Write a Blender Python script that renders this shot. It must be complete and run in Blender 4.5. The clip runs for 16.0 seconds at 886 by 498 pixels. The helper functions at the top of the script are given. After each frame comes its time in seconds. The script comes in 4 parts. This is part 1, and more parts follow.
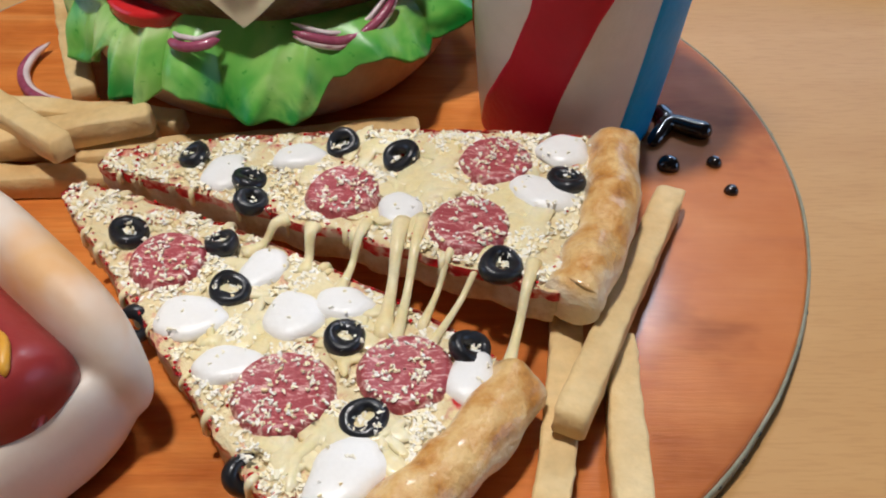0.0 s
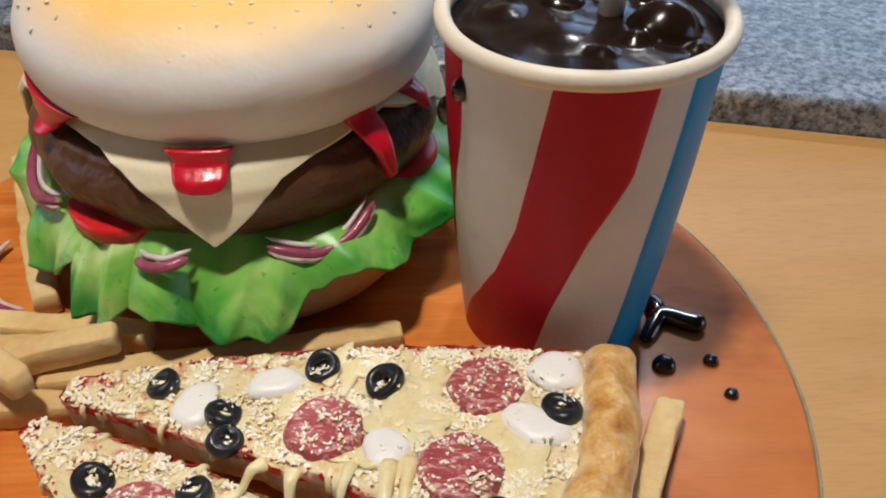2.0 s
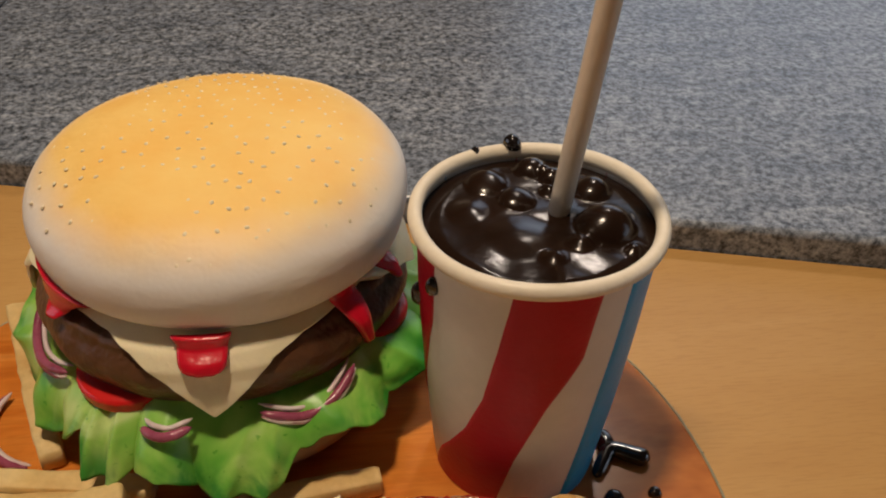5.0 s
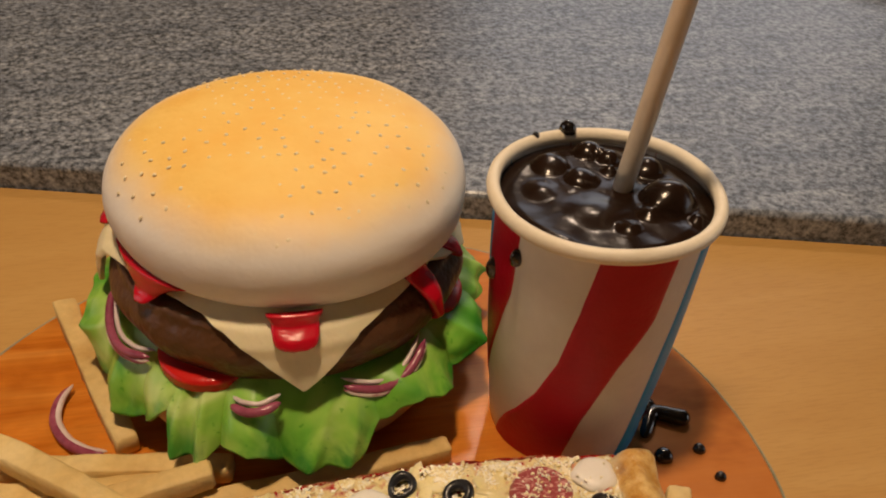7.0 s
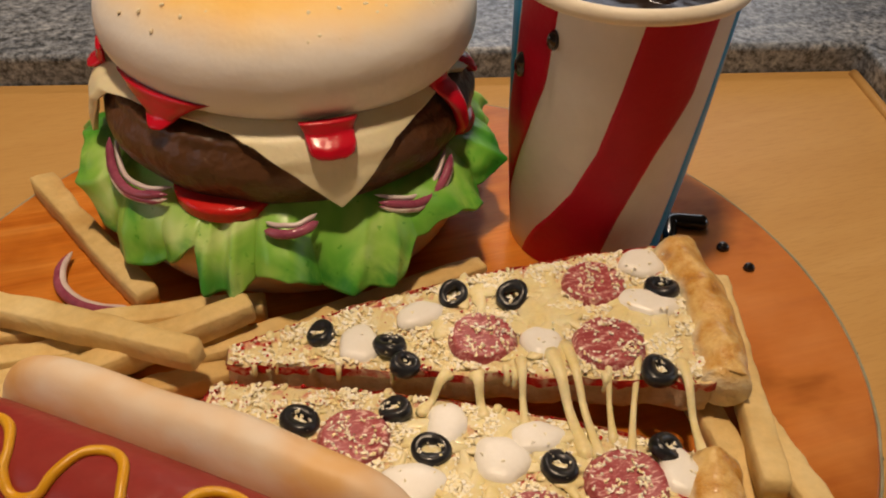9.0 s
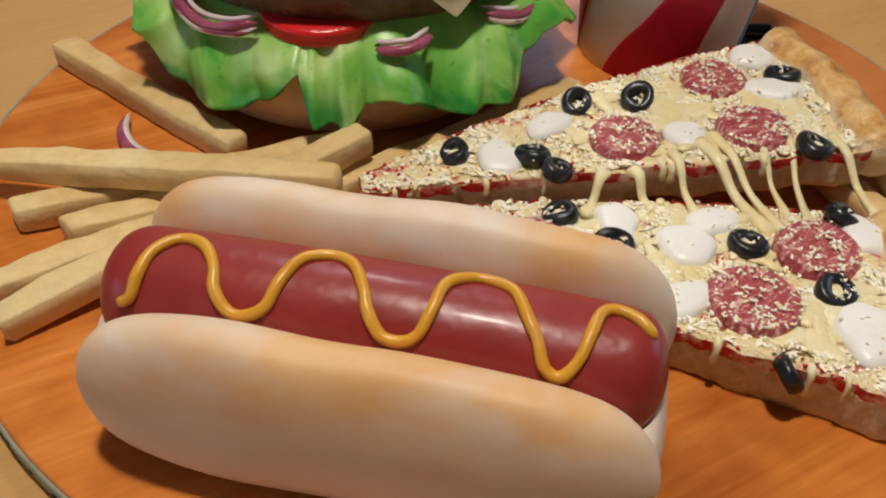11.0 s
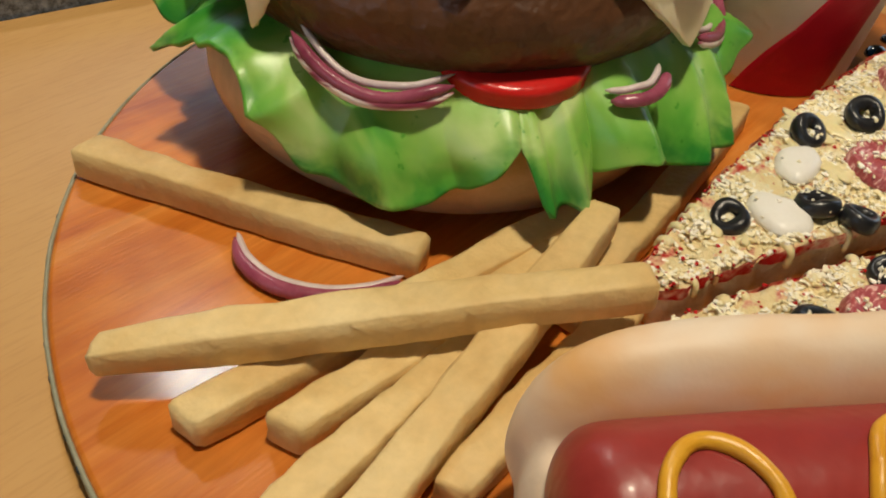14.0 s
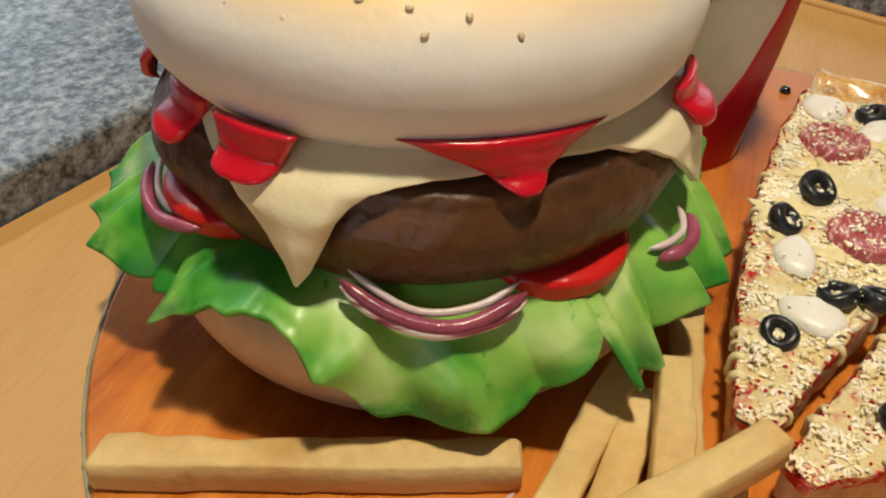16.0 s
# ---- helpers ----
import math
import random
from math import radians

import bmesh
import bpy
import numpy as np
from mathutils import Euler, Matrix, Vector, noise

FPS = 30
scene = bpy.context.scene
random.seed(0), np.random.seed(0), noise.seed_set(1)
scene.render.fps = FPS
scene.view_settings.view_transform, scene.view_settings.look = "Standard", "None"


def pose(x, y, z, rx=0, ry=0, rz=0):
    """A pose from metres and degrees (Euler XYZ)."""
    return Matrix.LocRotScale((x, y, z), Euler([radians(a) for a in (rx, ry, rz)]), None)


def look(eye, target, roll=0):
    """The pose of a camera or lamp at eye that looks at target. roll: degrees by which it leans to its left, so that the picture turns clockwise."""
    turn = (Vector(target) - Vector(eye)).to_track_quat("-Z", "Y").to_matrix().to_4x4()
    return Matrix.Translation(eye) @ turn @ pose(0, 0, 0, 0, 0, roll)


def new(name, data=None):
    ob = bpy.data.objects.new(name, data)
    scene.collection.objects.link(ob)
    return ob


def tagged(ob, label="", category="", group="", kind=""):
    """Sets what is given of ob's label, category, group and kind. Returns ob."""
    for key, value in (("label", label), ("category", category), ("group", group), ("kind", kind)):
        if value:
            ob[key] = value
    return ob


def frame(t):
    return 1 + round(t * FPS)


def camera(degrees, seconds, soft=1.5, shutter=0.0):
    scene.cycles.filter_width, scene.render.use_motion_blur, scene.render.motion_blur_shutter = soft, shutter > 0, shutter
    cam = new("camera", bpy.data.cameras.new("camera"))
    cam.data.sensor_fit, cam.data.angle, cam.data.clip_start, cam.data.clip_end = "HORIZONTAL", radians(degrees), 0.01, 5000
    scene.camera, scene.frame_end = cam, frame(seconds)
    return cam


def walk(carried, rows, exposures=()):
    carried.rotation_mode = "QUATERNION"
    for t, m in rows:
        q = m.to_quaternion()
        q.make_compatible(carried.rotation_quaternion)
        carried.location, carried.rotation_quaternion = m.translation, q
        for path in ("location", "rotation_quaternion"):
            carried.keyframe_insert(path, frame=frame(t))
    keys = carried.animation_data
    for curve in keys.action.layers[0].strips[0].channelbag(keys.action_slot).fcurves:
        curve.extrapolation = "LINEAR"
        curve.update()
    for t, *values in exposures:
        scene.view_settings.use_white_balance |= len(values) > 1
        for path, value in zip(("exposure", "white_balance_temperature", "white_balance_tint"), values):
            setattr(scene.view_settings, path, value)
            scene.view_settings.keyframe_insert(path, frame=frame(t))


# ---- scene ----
cam = camera(52.1, 16.0, soft=2.0)
METRES, EYE, TILT, LEAN, TURN = 1.0, 0.3005, -44.8, 0.1, 0.0
ROWS = [
    (0.0, 0.0, 0.0, 0.0, 0.0, 0.0, -0.0),
    (0.5, 0.0022, 0.0118, 0.0184, -0.38, 1.01, 0.53),
    (1.0, 0.0041, 0.0206, 0.0339, -0.88, 2.49, 1.1),
    (1.5, -0.001, 0.02, 0.0511, -1.24, 3.97, 1.49),
    (2.0, -0.0039, 0.0205, 0.0653, -1.52, 4.99, 1.93),
    (2.5, -0.003, 0.0241, 0.0801, -2.07, 5.67, 2.64),
    (3.0, -0.0043, 0.0264, 0.0939, -2.91, 6.08, 3.28),
    (3.5, -0.007, 0.0201, 0.1092, -3.64, 6.55, 3.97),
    (4.0, -0.0113, 0.0019, 0.1197, -4.31, 6.38, 4.18),
    (6.5, -0.0418, -0.0799, 0.1207, -6.38, 8.45, 2.48),
    (7.0, -0.1005, -0.0635, 0.1097, -9.39, 7.5, 5.96),
    (7.5, -0.139, -0.0563, 0.092, -11.72, 6.54, 8.3),
    (8.0, -0.1609, -0.0535, 0.0703, -13.82, 5.76, 10.67),
    (10.5, -0.2466, 0.0223, 0.0014, -17.55, 1.29, 14.74),
    (11.0, -0.2993, 0.0513, 0.0147, -23.3, -1.53, 19.03),
    (11.5, -0.3338, 0.0848, 0.021, -28.7, -4.88, 22.21),
    (12.0, -0.3659, 0.1213, 0.0378, -33.51, -6.23, 25.27),
    (12.5, -0.4065, 0.15, 0.0578, -38.62, -7.55, 26.2),
    (13.0, -0.4291, 0.174, 0.0757, -39.07, -7.46, 26.08),
    (13.5, -0.4082, 0.2178, 0.1007, -43.34, -8.98, 28.27),
    (14.0, -0.3909, 0.2338, 0.1258, -41.27, -8.37, 27.98),
    (14.5, -0.395, 0.2577, 0.1488, -44.22, -10.25, 28.85),
    (15.0, -0.3996, 0.2856, 0.1903, -52.12, -14.78, 32.76),
    (15.5, -0.3921, 0.3044, 0.2161, -59.72, -19.35, 36.21),
    (16.0, -0.4005, 0.2975, 0.2386, -63.7, -19.86, 39.34),
]
EXPOSURES = [(0.0, 0.30, 5050, 11), (1.5, 0.36, 5300, 11), (2.5, 0.18, 5550, 11), (4.0, -0.12, 6300, 12), (6.5, -0.17, 7600, 19), (8.0, -0.17, 8500, 19), (10.5, 0.14, 5500, 11),
             (11.0, 0.14, 5550, 9), (12.0, 0.12, 6350, 7), (13.5, 0.14, 6300, 5), (15.0, 0.24, 6100, 4), (16.0, 0.30, 6300, 4)]
walk(cam, [(t, pose(0, 0, EYE, TILT, LEAN, TURN) @ pose(METRES * x, METRES * y, METRES * z, 90 + pitch, roll, yaw)) for t, x, y, z, yaw, pitch, roll in ROWS], EXPOSURES)


# ---- light ----
world = bpy.data.worlds.new("world")
world.use_nodes = True
scene.world = world
sky = world.node_tree.nodes.new("ShaderNodeTexSky")
sky.sky_type, sky.sun_disc, sky.sun_elevation, sky.sun_rotation = "NISHITA", False, radians(35), radians(60)
world.node_tree.links.new(sky.outputs[0], world.node_tree.nodes["Background"].inputs[0])
world.node_tree.nodes["Background"].inputs[1].default_value = 0.1


def area_lamp(name, eye, target, size, size_y, watts, colour):
    data = bpy.data.lights.new(name, "AREA")
    data.shape, data.size, data.size_y, data.energy, data.color = "RECTANGLE", size, size_y, watts, colour
    ob = new(name, data)
    ob.matrix_world = look(eye, target)
    return ob


WARM, COOL = (1.0, 0.82, 0.60), (0.70, 0.84, 1.0)
area_lamp("kitchen_lamp", (-0.22, 0.27, 1.80), (-0.1, 0.40, 0.0), 0.13, 0.13, 24.0, WARM)
area_lamp("ceiling_lamp", (0.57, 1.86, 1.82), (-0.28, 0.42, 0.0), 0.20, 0.20, 9.5, (1.0, 0.90, 0.78))
area_lamp("window_light", (1.25, 2.52, 0.95), (0.1, 0.4, 0.0), 1.5, 1.1, 5.0, COOL)
area_lamp("side_window_light", (2.94, -0.2, 0.85), (0.0, 0.35, 0.0), 1.6, 1.1, 5.5, COOL)
area_lamp("west_window_light", (-2.94, 0.6, 1.05), (-0.1, 0.45, 0.1), 1.5, 1.1, 5.5, (0.92, 0.95, 1.0))

# ---- materials ----
def nodes(name):
    m = bpy.data.materials.new(name)
    m.use_nodes = True
    t = m.node_tree
    return m, t, t.nodes["Principled BSDF"]


def add(t, kind, **values):
    n = t.nodes.new(kind)
    for k, v in values.items():
        n.inputs[k].default_value = v
    return n


def coords(t, stretch=(1, 1, 1), turn=0.0):
    c = t.nodes.new("ShaderNodeTexCoord")
    m = t.nodes.new("ShaderNodeMapping")
    m.inputs["Scale"].default_value = stretch
    m.inputs["Rotation"].default_value = (0, 0, radians(turn))
    t.links.new(c.outputs["Object"], m.inputs["Vector"])
    return m.outputs[0]


def ramp(t, fac, stops):
    r = t.nodes.new("ShaderNodeValToRGB")
    e = r.color_ramp.elements
    while len(e) < len(stops):
        e.new(0.5)
    for q, (p, c) in zip(e, stops):
        q.position, q.color = p, (*c, 1)
    t.links.new(fac, r.inputs[0])
    return r.outputs[0]


def mixed(t, fac, a, b, mode="MIX"):
    m = t.nodes.new("ShaderNodeMix")
    m.data_type, m.blend_type = "RGBA", mode
    for i, v in ((0, fac), (6, a), (7, b)):
        if hasattr(v, "is_linked"):
            t.links.new(v, m.inputs[i])
        elif i == 0:
            m.inputs[0].default_value = v
        else:
            m.inputs[i].default_value = (*v, 1)
    return m.outputs[2]


def noise_of(t, vec, scale, detail=4.0, rough=0.55, warp=0.0):
    n = add(t, "ShaderNodeTexNoise", Scale=scale, Detail=detail, Roughness=rough, Distortion=warp)
    t.links.new(vec, n.inputs["Vector"])
    return n.outputs["Fac"]


def relief(t, bsdf, height, strength, distance, then=None):
    b = add(t, "ShaderNodeBump", Strength=strength, Distance=distance)
    t.links.new(height, b.inputs["Height"])
    if then:
        t.links.new(then, b.inputs["Normal"])
    t.links.new(b.outputs[0], bsdf.inputs["Normal"])
    return b.outputs[0]


def stuff_material(name, stops, scale, rough=0.5, bump=(300.0, 0.3, 0.001), wide=(40.0, 0.25, 0.002), stretch=(1, 1, 1),
                   turn=0.0, mottle=0.12, coat=0.0, warp=0.0, subsurface=0.0):
    """Two scales of colour and two of relief."""
    m, t, b = nodes(name)
    v = coords(t, stretch, turn)
    plain = coords(t)
    c = ramp(t, noise_of(t, v, scale, 5.0, 0.6, warp), stops)
    fine = ramp(t, noise_of(t, plain, scale * 9, 3.0), [(0.3, (1 - mottle,) * 3), (0.7, (1.0,) * 3)])
    t.links.new(mixed(t, 1.0, c, fine, "MULTIPLY"), b.inputs["Base Color"])
    b.inputs["Roughness"].default_value = rough
    b.inputs["Coat Weight"].default_value = coat
    b.inputs["Coat Roughness"].default_value = 0.12
    if subsurface:
        b.inputs["Subsurface Weight"].default_value = subsurface
        b.inputs["Subsurface Radius"].default_value = (0.006, 0.004, 0.002)
        b.inputs["Subsurface Scale"].default_value = 1.0
    n = relief(t, b, noise_of(t, plain, wide[0], 3.0), wide[1], wide[2])
    relief(t, b, noise_of(t, plain, bump[0], 4.0), bump[1], bump[2], n)
    return m


def height_paint(t, low, high, wobble=0.012, scale=28.0):
    """0 to 1 between two heights of the thing, with an uneven edge, as an airbrush leaves it."""
    c = t.nodes.new("ShaderNodeTexCoord")
    s = t.nodes.new("ShaderNodeSeparateXYZ")
    t.links.new(c.outputs["Object"], s.inputs[0])
    n = noise_of(t, c.outputs["Object"], scale, 3.0)
    a = add(t, "ShaderNodeMath")
    a.operation = "MULTIPLY_ADD"
    t.links.new(n, a.inputs[0])
    a.inputs[1].default_value = wobble * 2
    t.links.new(s.outputs[2], a.inputs[2])
    r = t.nodes.new("ShaderNodeMapRange")
    r.interpolation_type = "SMOOTHSTEP"
    r.inputs[1].default_value, r.inputs[2].default_value = low + wobble, high + wobble
    t.links.new(a.outputs[0], r.inputs[0])
    return r.outputs[0]


def top_bun_material():
    m, t, b = nodes("golden airbrushed fondant")
    v = coords(t)
    pale = ramp(t, noise_of(t, v, 14.0), [(0.3, (0.79, 0.76, 0.72)), (0.7, (0.85, 0.83, 0.80))])
    gold = ramp(t, noise_of(t, v, 22.0, 4.0), [(0.3, (0.90, 0.53, 0.13)), (0.7, (0.92, 0.63, 0.20))])
    t.links.new(mixed(t, height_paint(t, 0.146, 0.168, 0.005), pale, gold), b.inputs["Base Color"])
    b.inputs["Roughness"].default_value = 0.55
    n = relief(t, b, noise_of(t, v, 24.0, 4.0), 0.4, 0.006)
    relief(t, b, noise_of(t, v, 500.0, 3.0), 0.12, 0.0006, n)
    return m


def roll_material():
    m, t, b = nodes("pale airbrushed bread roll fondant")
    v = coords(t, (1, 1, 1), 42)
    pale = ramp(t, noise_of(t, v, 16.0), [(0.3, (0.74, 0.66, 0.56)), (0.7, (0.84, 0.77, 0.68))])
    tan = ramp(t, noise_of(t, v, 26.0), [(0.3, (0.70, 0.37, 0.13)), (0.7, (0.78, 0.49, 0.22))])
    patch = ramp(t, noise_of(t, coords(t, (1.0, 1.0, 2.0)), 17.0, 3.0), [(0.30, (0.12, 0.12, 0.12)), (0.58, (1, 1, 1))])
    f = mixed(t, 1.0, height_paint(t, 0.028, 0.066, 0.008), patch, "MULTIPLY")
    t.links.new(mixed(t, f, pale, tan), b.inputs["Base Color"])
    b.inputs["Roughness"].default_value = 0.5
    n = relief(t, b, noise_of(t, v, 35.0, 3.0), 0.3, 0.003)
    relief(t, b, noise_of(t, v, 420.0, 3.0), 0.15, 0.0006, n)
    return m


def crust_material():
    m, t, b = nodes("baked glazed crust")
    v = coords(t)
    dough = ramp(t, noise_of(t, v, 40.0), [(0.3, (0.82, 0.68, 0.42)), (0.7, (0.88, 0.78, 0.58))])
    baked = ramp(t, noise_of(t, v, 75.0, 5.0, 0.65), [(0.26, (0.32, 0.11, 0.02)), (0.42, (0.62, 0.30, 0.06)), (0.62, (0.82, 0.56, 0.22))])
    c = t.nodes.new("ShaderNodeTexCoord")
    split = t.nodes.new("ShaderNodeSeparateXYZ")
    t.links.new(c.outputs["Normal"], split.inputs[0])
    a = add(t, "ShaderNodeMath")
    a.operation = "MULTIPLY_ADD"
    t.links.new(noise_of(t, v, 55.0, 3.0), a.inputs[0])
    a.inputs[1].default_value = 1.3
    t.links.new(split.outputs[2], a.inputs[2])
    r = t.nodes.new("ShaderNodeMapRange")
    r.interpolation_type = "SMOOTHSTEP"
    r.inputs[1].default_value, r.inputs[2].default_value = 0.82, 1.42
    t.links.new(a.outputs[0], r.inputs[0])
    t.links.new(mixed(t, r.outputs[0], dough, baked), b.inputs["Base Color"])
    b.inputs["Roughness"].default_value = 0.32
    b.inputs["Coat Weight"].default_value = 0.5
    b.inputs["Coat Roughness"].default_value = 0.15
    n = relief(t, b, noise_of(t, v, 140.0, 4.0), 0.7, 0.003)
    relief(t, b, noise_of(t, v, 500.0, 4.0), 0.5, 0.0015, n)
    return m


def granite_material():
    m, t, b = nodes("polished grey granite")
    coarse = noise_of(t, coords(t), 165.0, 5.0, 0.75, 0.0)
    c = ramp(t, coarse, [(0.36, (0.030, 0.036, 0.046)), (0.45, (0.14, 0.158, 0.18)), (0.54, (0.28, 0.31, 0.35)), (0.66, (0.46, 0.50, 0.55))])
    wide = ramp(t, noise_of(t, coords(t, (0.6, 2.4, 1), 20), 16.0, 5.0, 0.65, 0.8), [(0.32, (0.60, 0.63, 0.68)), (0.66, (1.0, 1.0, 1.0))])
    vein = ramp(t, noise_of(t, coords(t, (0.35, 2.6, 1), 20), 55.0, 3.0, 0.6, 0.4), [(0.36, (0.84, 0.86, 0.89)), (0.54, (1.0, 1.0, 1.0))])
    t.links.new(mixed(t, 1.0, mixed(t, 1.0, c, wide, "MULTIPLY"), vein, "MULTIPLY"), b.inputs["Base Color"])
    b.inputs["Roughness"].default_value = 0.33
    relief(t, b, coarse, 0.05, 0.0008)
    return m


def board_material():
    m, t, b = nodes("painted wood grain on the cake board")
    v = coords(t, (1.0, 6.0, 1.0), 26)
    grain = noise_of(t, v, 5.5, 6.0, 0.6, 1.4)
    c = ramp(t, grain, [(0.25, (0.40, 0.100, 0.014)), (0.42, (0.60, 0.185, 0.026)), (0.60, (0.70, 0.255, 0.045)), (0.78, (0.74, 0.32, 0.08))])
    fine = ramp(t, noise_of(t, coords(t, (1.0, 22.0, 1.0), 22), 16.0, 4.0, 0.6, 0.5), [(0.3, (0.84, 0.80, 0.76)), (0.7, (1, 1, 1))])
    blot = ramp(t, noise_of(t, coords(t), 9.0, 4.0), [(0.34, (0.62, 0.52, 0.46)), (0.52, (1, 1, 1))])
    # orange mixes to a darker brown towards +x; gloss and ridges fade with it
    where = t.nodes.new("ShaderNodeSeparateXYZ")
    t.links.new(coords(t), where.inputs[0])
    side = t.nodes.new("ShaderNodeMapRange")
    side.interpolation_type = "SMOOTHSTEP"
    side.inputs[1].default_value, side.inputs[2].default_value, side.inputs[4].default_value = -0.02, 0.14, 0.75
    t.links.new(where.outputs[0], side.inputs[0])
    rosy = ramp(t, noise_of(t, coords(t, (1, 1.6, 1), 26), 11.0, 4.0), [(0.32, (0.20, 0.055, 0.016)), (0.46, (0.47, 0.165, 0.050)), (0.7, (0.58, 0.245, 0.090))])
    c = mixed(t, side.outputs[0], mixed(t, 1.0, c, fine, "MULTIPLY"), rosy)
    t.links.new(mixed(t, 1.0, c, blot, "MULTIPLY"), b.inputs["Base Color"])
    b.inputs["Roughness"].default_value = 0.30
    b.inputs["Specular IOR Level"].default_value = 0.12
    b.inputs["Coat Roughness"].default_value = 0.13
    orange = add(t, "ShaderNodeMath")
    orange.operation = "MULTIPLY_ADD"
    t.links.new(side.outputs[0], orange.inputs[0])
    orange.inputs[1].default_value, orange.inputs[2].default_value = -0.30, 0.30
    t.links.new(orange.outputs[0], b.inputs["Coat Weight"])
    n = relief(t, b, noise_of(t, coords(t, (0.8, 9.0, 1.0), 26), 80.0, 3.0), 0.30, 0.0010)
    t.links.new(orange.outputs[0], n.node.inputs["Strength"])
    relief(t, b, noise_of(t, coords(t), 18.0, 2.0), 0.10, 0.004, n)
    return m


def table_material():
    m, t, b = nodes("light beech veneer")
    v = coords(t, (1.0, 5.0, 1.0), 12)
    grain = noise_of(t, v, 4.0, 6.0, 0.6, 0.8)
    c = ramp(t, grain, [(0.3, (0.50, 0.275, 0.085)), (0.55, (0.535, 0.305, 0.100)), (0.75, (0.57, 0.335, 0.120))])
    fleck = ramp(t, noise_of(t, coords(t, (3.0, 30.0, 1.0), 12), 22.0, 3.0), [(0.36, (0.93, 0.91, 0.88)), (0.5, (1, 1, 1))])
    t.links.new(mixed(t, 1.0, c, fleck, "MULTIPLY"), b.inputs["Base Color"])
    b.inputs["Roughness"].default_value = 0.48
    b.inputs["Specular IOR Level"].default_value = 0.35
    relief(t, b, grain, 0.03, 0.001)
    return m


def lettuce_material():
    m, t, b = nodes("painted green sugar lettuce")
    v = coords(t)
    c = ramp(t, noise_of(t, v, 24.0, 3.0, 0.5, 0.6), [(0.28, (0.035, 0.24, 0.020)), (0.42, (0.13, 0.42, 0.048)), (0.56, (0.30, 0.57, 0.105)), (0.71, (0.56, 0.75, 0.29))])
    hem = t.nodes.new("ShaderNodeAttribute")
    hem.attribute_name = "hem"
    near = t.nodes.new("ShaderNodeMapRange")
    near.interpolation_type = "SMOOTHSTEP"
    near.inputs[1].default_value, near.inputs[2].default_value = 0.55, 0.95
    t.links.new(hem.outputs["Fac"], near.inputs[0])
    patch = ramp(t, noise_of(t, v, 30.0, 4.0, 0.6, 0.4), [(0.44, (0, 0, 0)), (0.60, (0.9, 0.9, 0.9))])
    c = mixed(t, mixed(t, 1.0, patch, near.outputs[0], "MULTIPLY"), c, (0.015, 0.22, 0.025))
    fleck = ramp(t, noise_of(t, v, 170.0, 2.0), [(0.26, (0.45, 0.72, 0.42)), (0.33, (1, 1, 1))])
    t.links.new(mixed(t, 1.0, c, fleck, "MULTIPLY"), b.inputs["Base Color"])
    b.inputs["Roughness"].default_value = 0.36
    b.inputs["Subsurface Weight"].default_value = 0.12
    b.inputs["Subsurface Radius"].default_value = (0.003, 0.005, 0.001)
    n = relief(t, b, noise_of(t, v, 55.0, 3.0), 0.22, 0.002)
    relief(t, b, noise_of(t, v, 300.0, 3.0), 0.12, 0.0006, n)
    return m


def onion_material():
    m, t, b = nodes("purple and white onion")
    v = coords(t, (0.35, 0.35, 2.2))
    c = ramp(t, noise_of(t, v, 110.0, 2.0, 0.5, 0.3), [(0.36, (0.22, 0.03, 0.07)), (0.47, (0.38, 0.09, 0.15)), (0.53, (0.80, 0.66, 0.64)), (0.64, (0.86, 0.78, 0.74))])
    t.links.new(c, b.inputs["Base Color"])
    b.inputs["Roughness"].default_value = 0.3
    relief(t, b, noise_of(t, v, 90.0, 3.0), 0.2, 0.001)
    return m


def pepperoni_material():
    m, t, b = nodes("pepperoni with pale flecks")
    v = coords(t)
    c = ramp(t, noise_of(t, coords(t, (1.0, 2.6, 1.0), 30), 190.0, 4.0, 0.6, 1.0),
             [(0.40, (0.33, 0.055, 0.065)), (0.53, (0.42, 0.09, 0.10)), (0.62, (0.74, 0.46, 0.42))])
    t.links.new(c, b.inputs["Base Color"])
    b.inputs["Roughness"].default_value = 0.4
    relief(t, b, noise_of(t, v, 260.0, 4.0), 0.35, 0.001)
    return m


def pizza_top_material():
    m, t, b = nodes("tomato sauce and cream under the cheese")
    v = coords(t)
    c = ramp(t, noise_of(t, v, 85.0, 5.0, 0.6), [(0.33, (0.54, 0.02, 0.015)), (0.39, (0.78, 0.42, 0.28)), (0.45, (0.88, 0.72, 0.38)), (0.58, (0.92, 0.80, 0.48)), (0.72, (0.94, 0.88, 0.66))])
    t.links.new(c, b.inputs["Base Color"])
    b.inputs["Roughness"].default_value = 0.35
    relief(t, b, noise_of(t, v, 220.0, 5.0, 0.65), 0.9, 0.0035)
    return m


def sponge_material():
    m, t, b = nodes("pale cake sponge")
    v = coords(t)
    pale = ramp(t, noise_of(t, v, 160.0, 5.0, 0.65), [(0.3, (0.62, 0.46, 0.25)), (0.6, (0.80, 0.68, 0.46))])
    t.links.new(pale, b.inputs["Base Color"])
    b.inputs["Roughness"].default_value = 0.7
    relief(t, b, noise_of(t, v, 300.0, 5.0, 0.7), 0.7, 0.002)
    return m


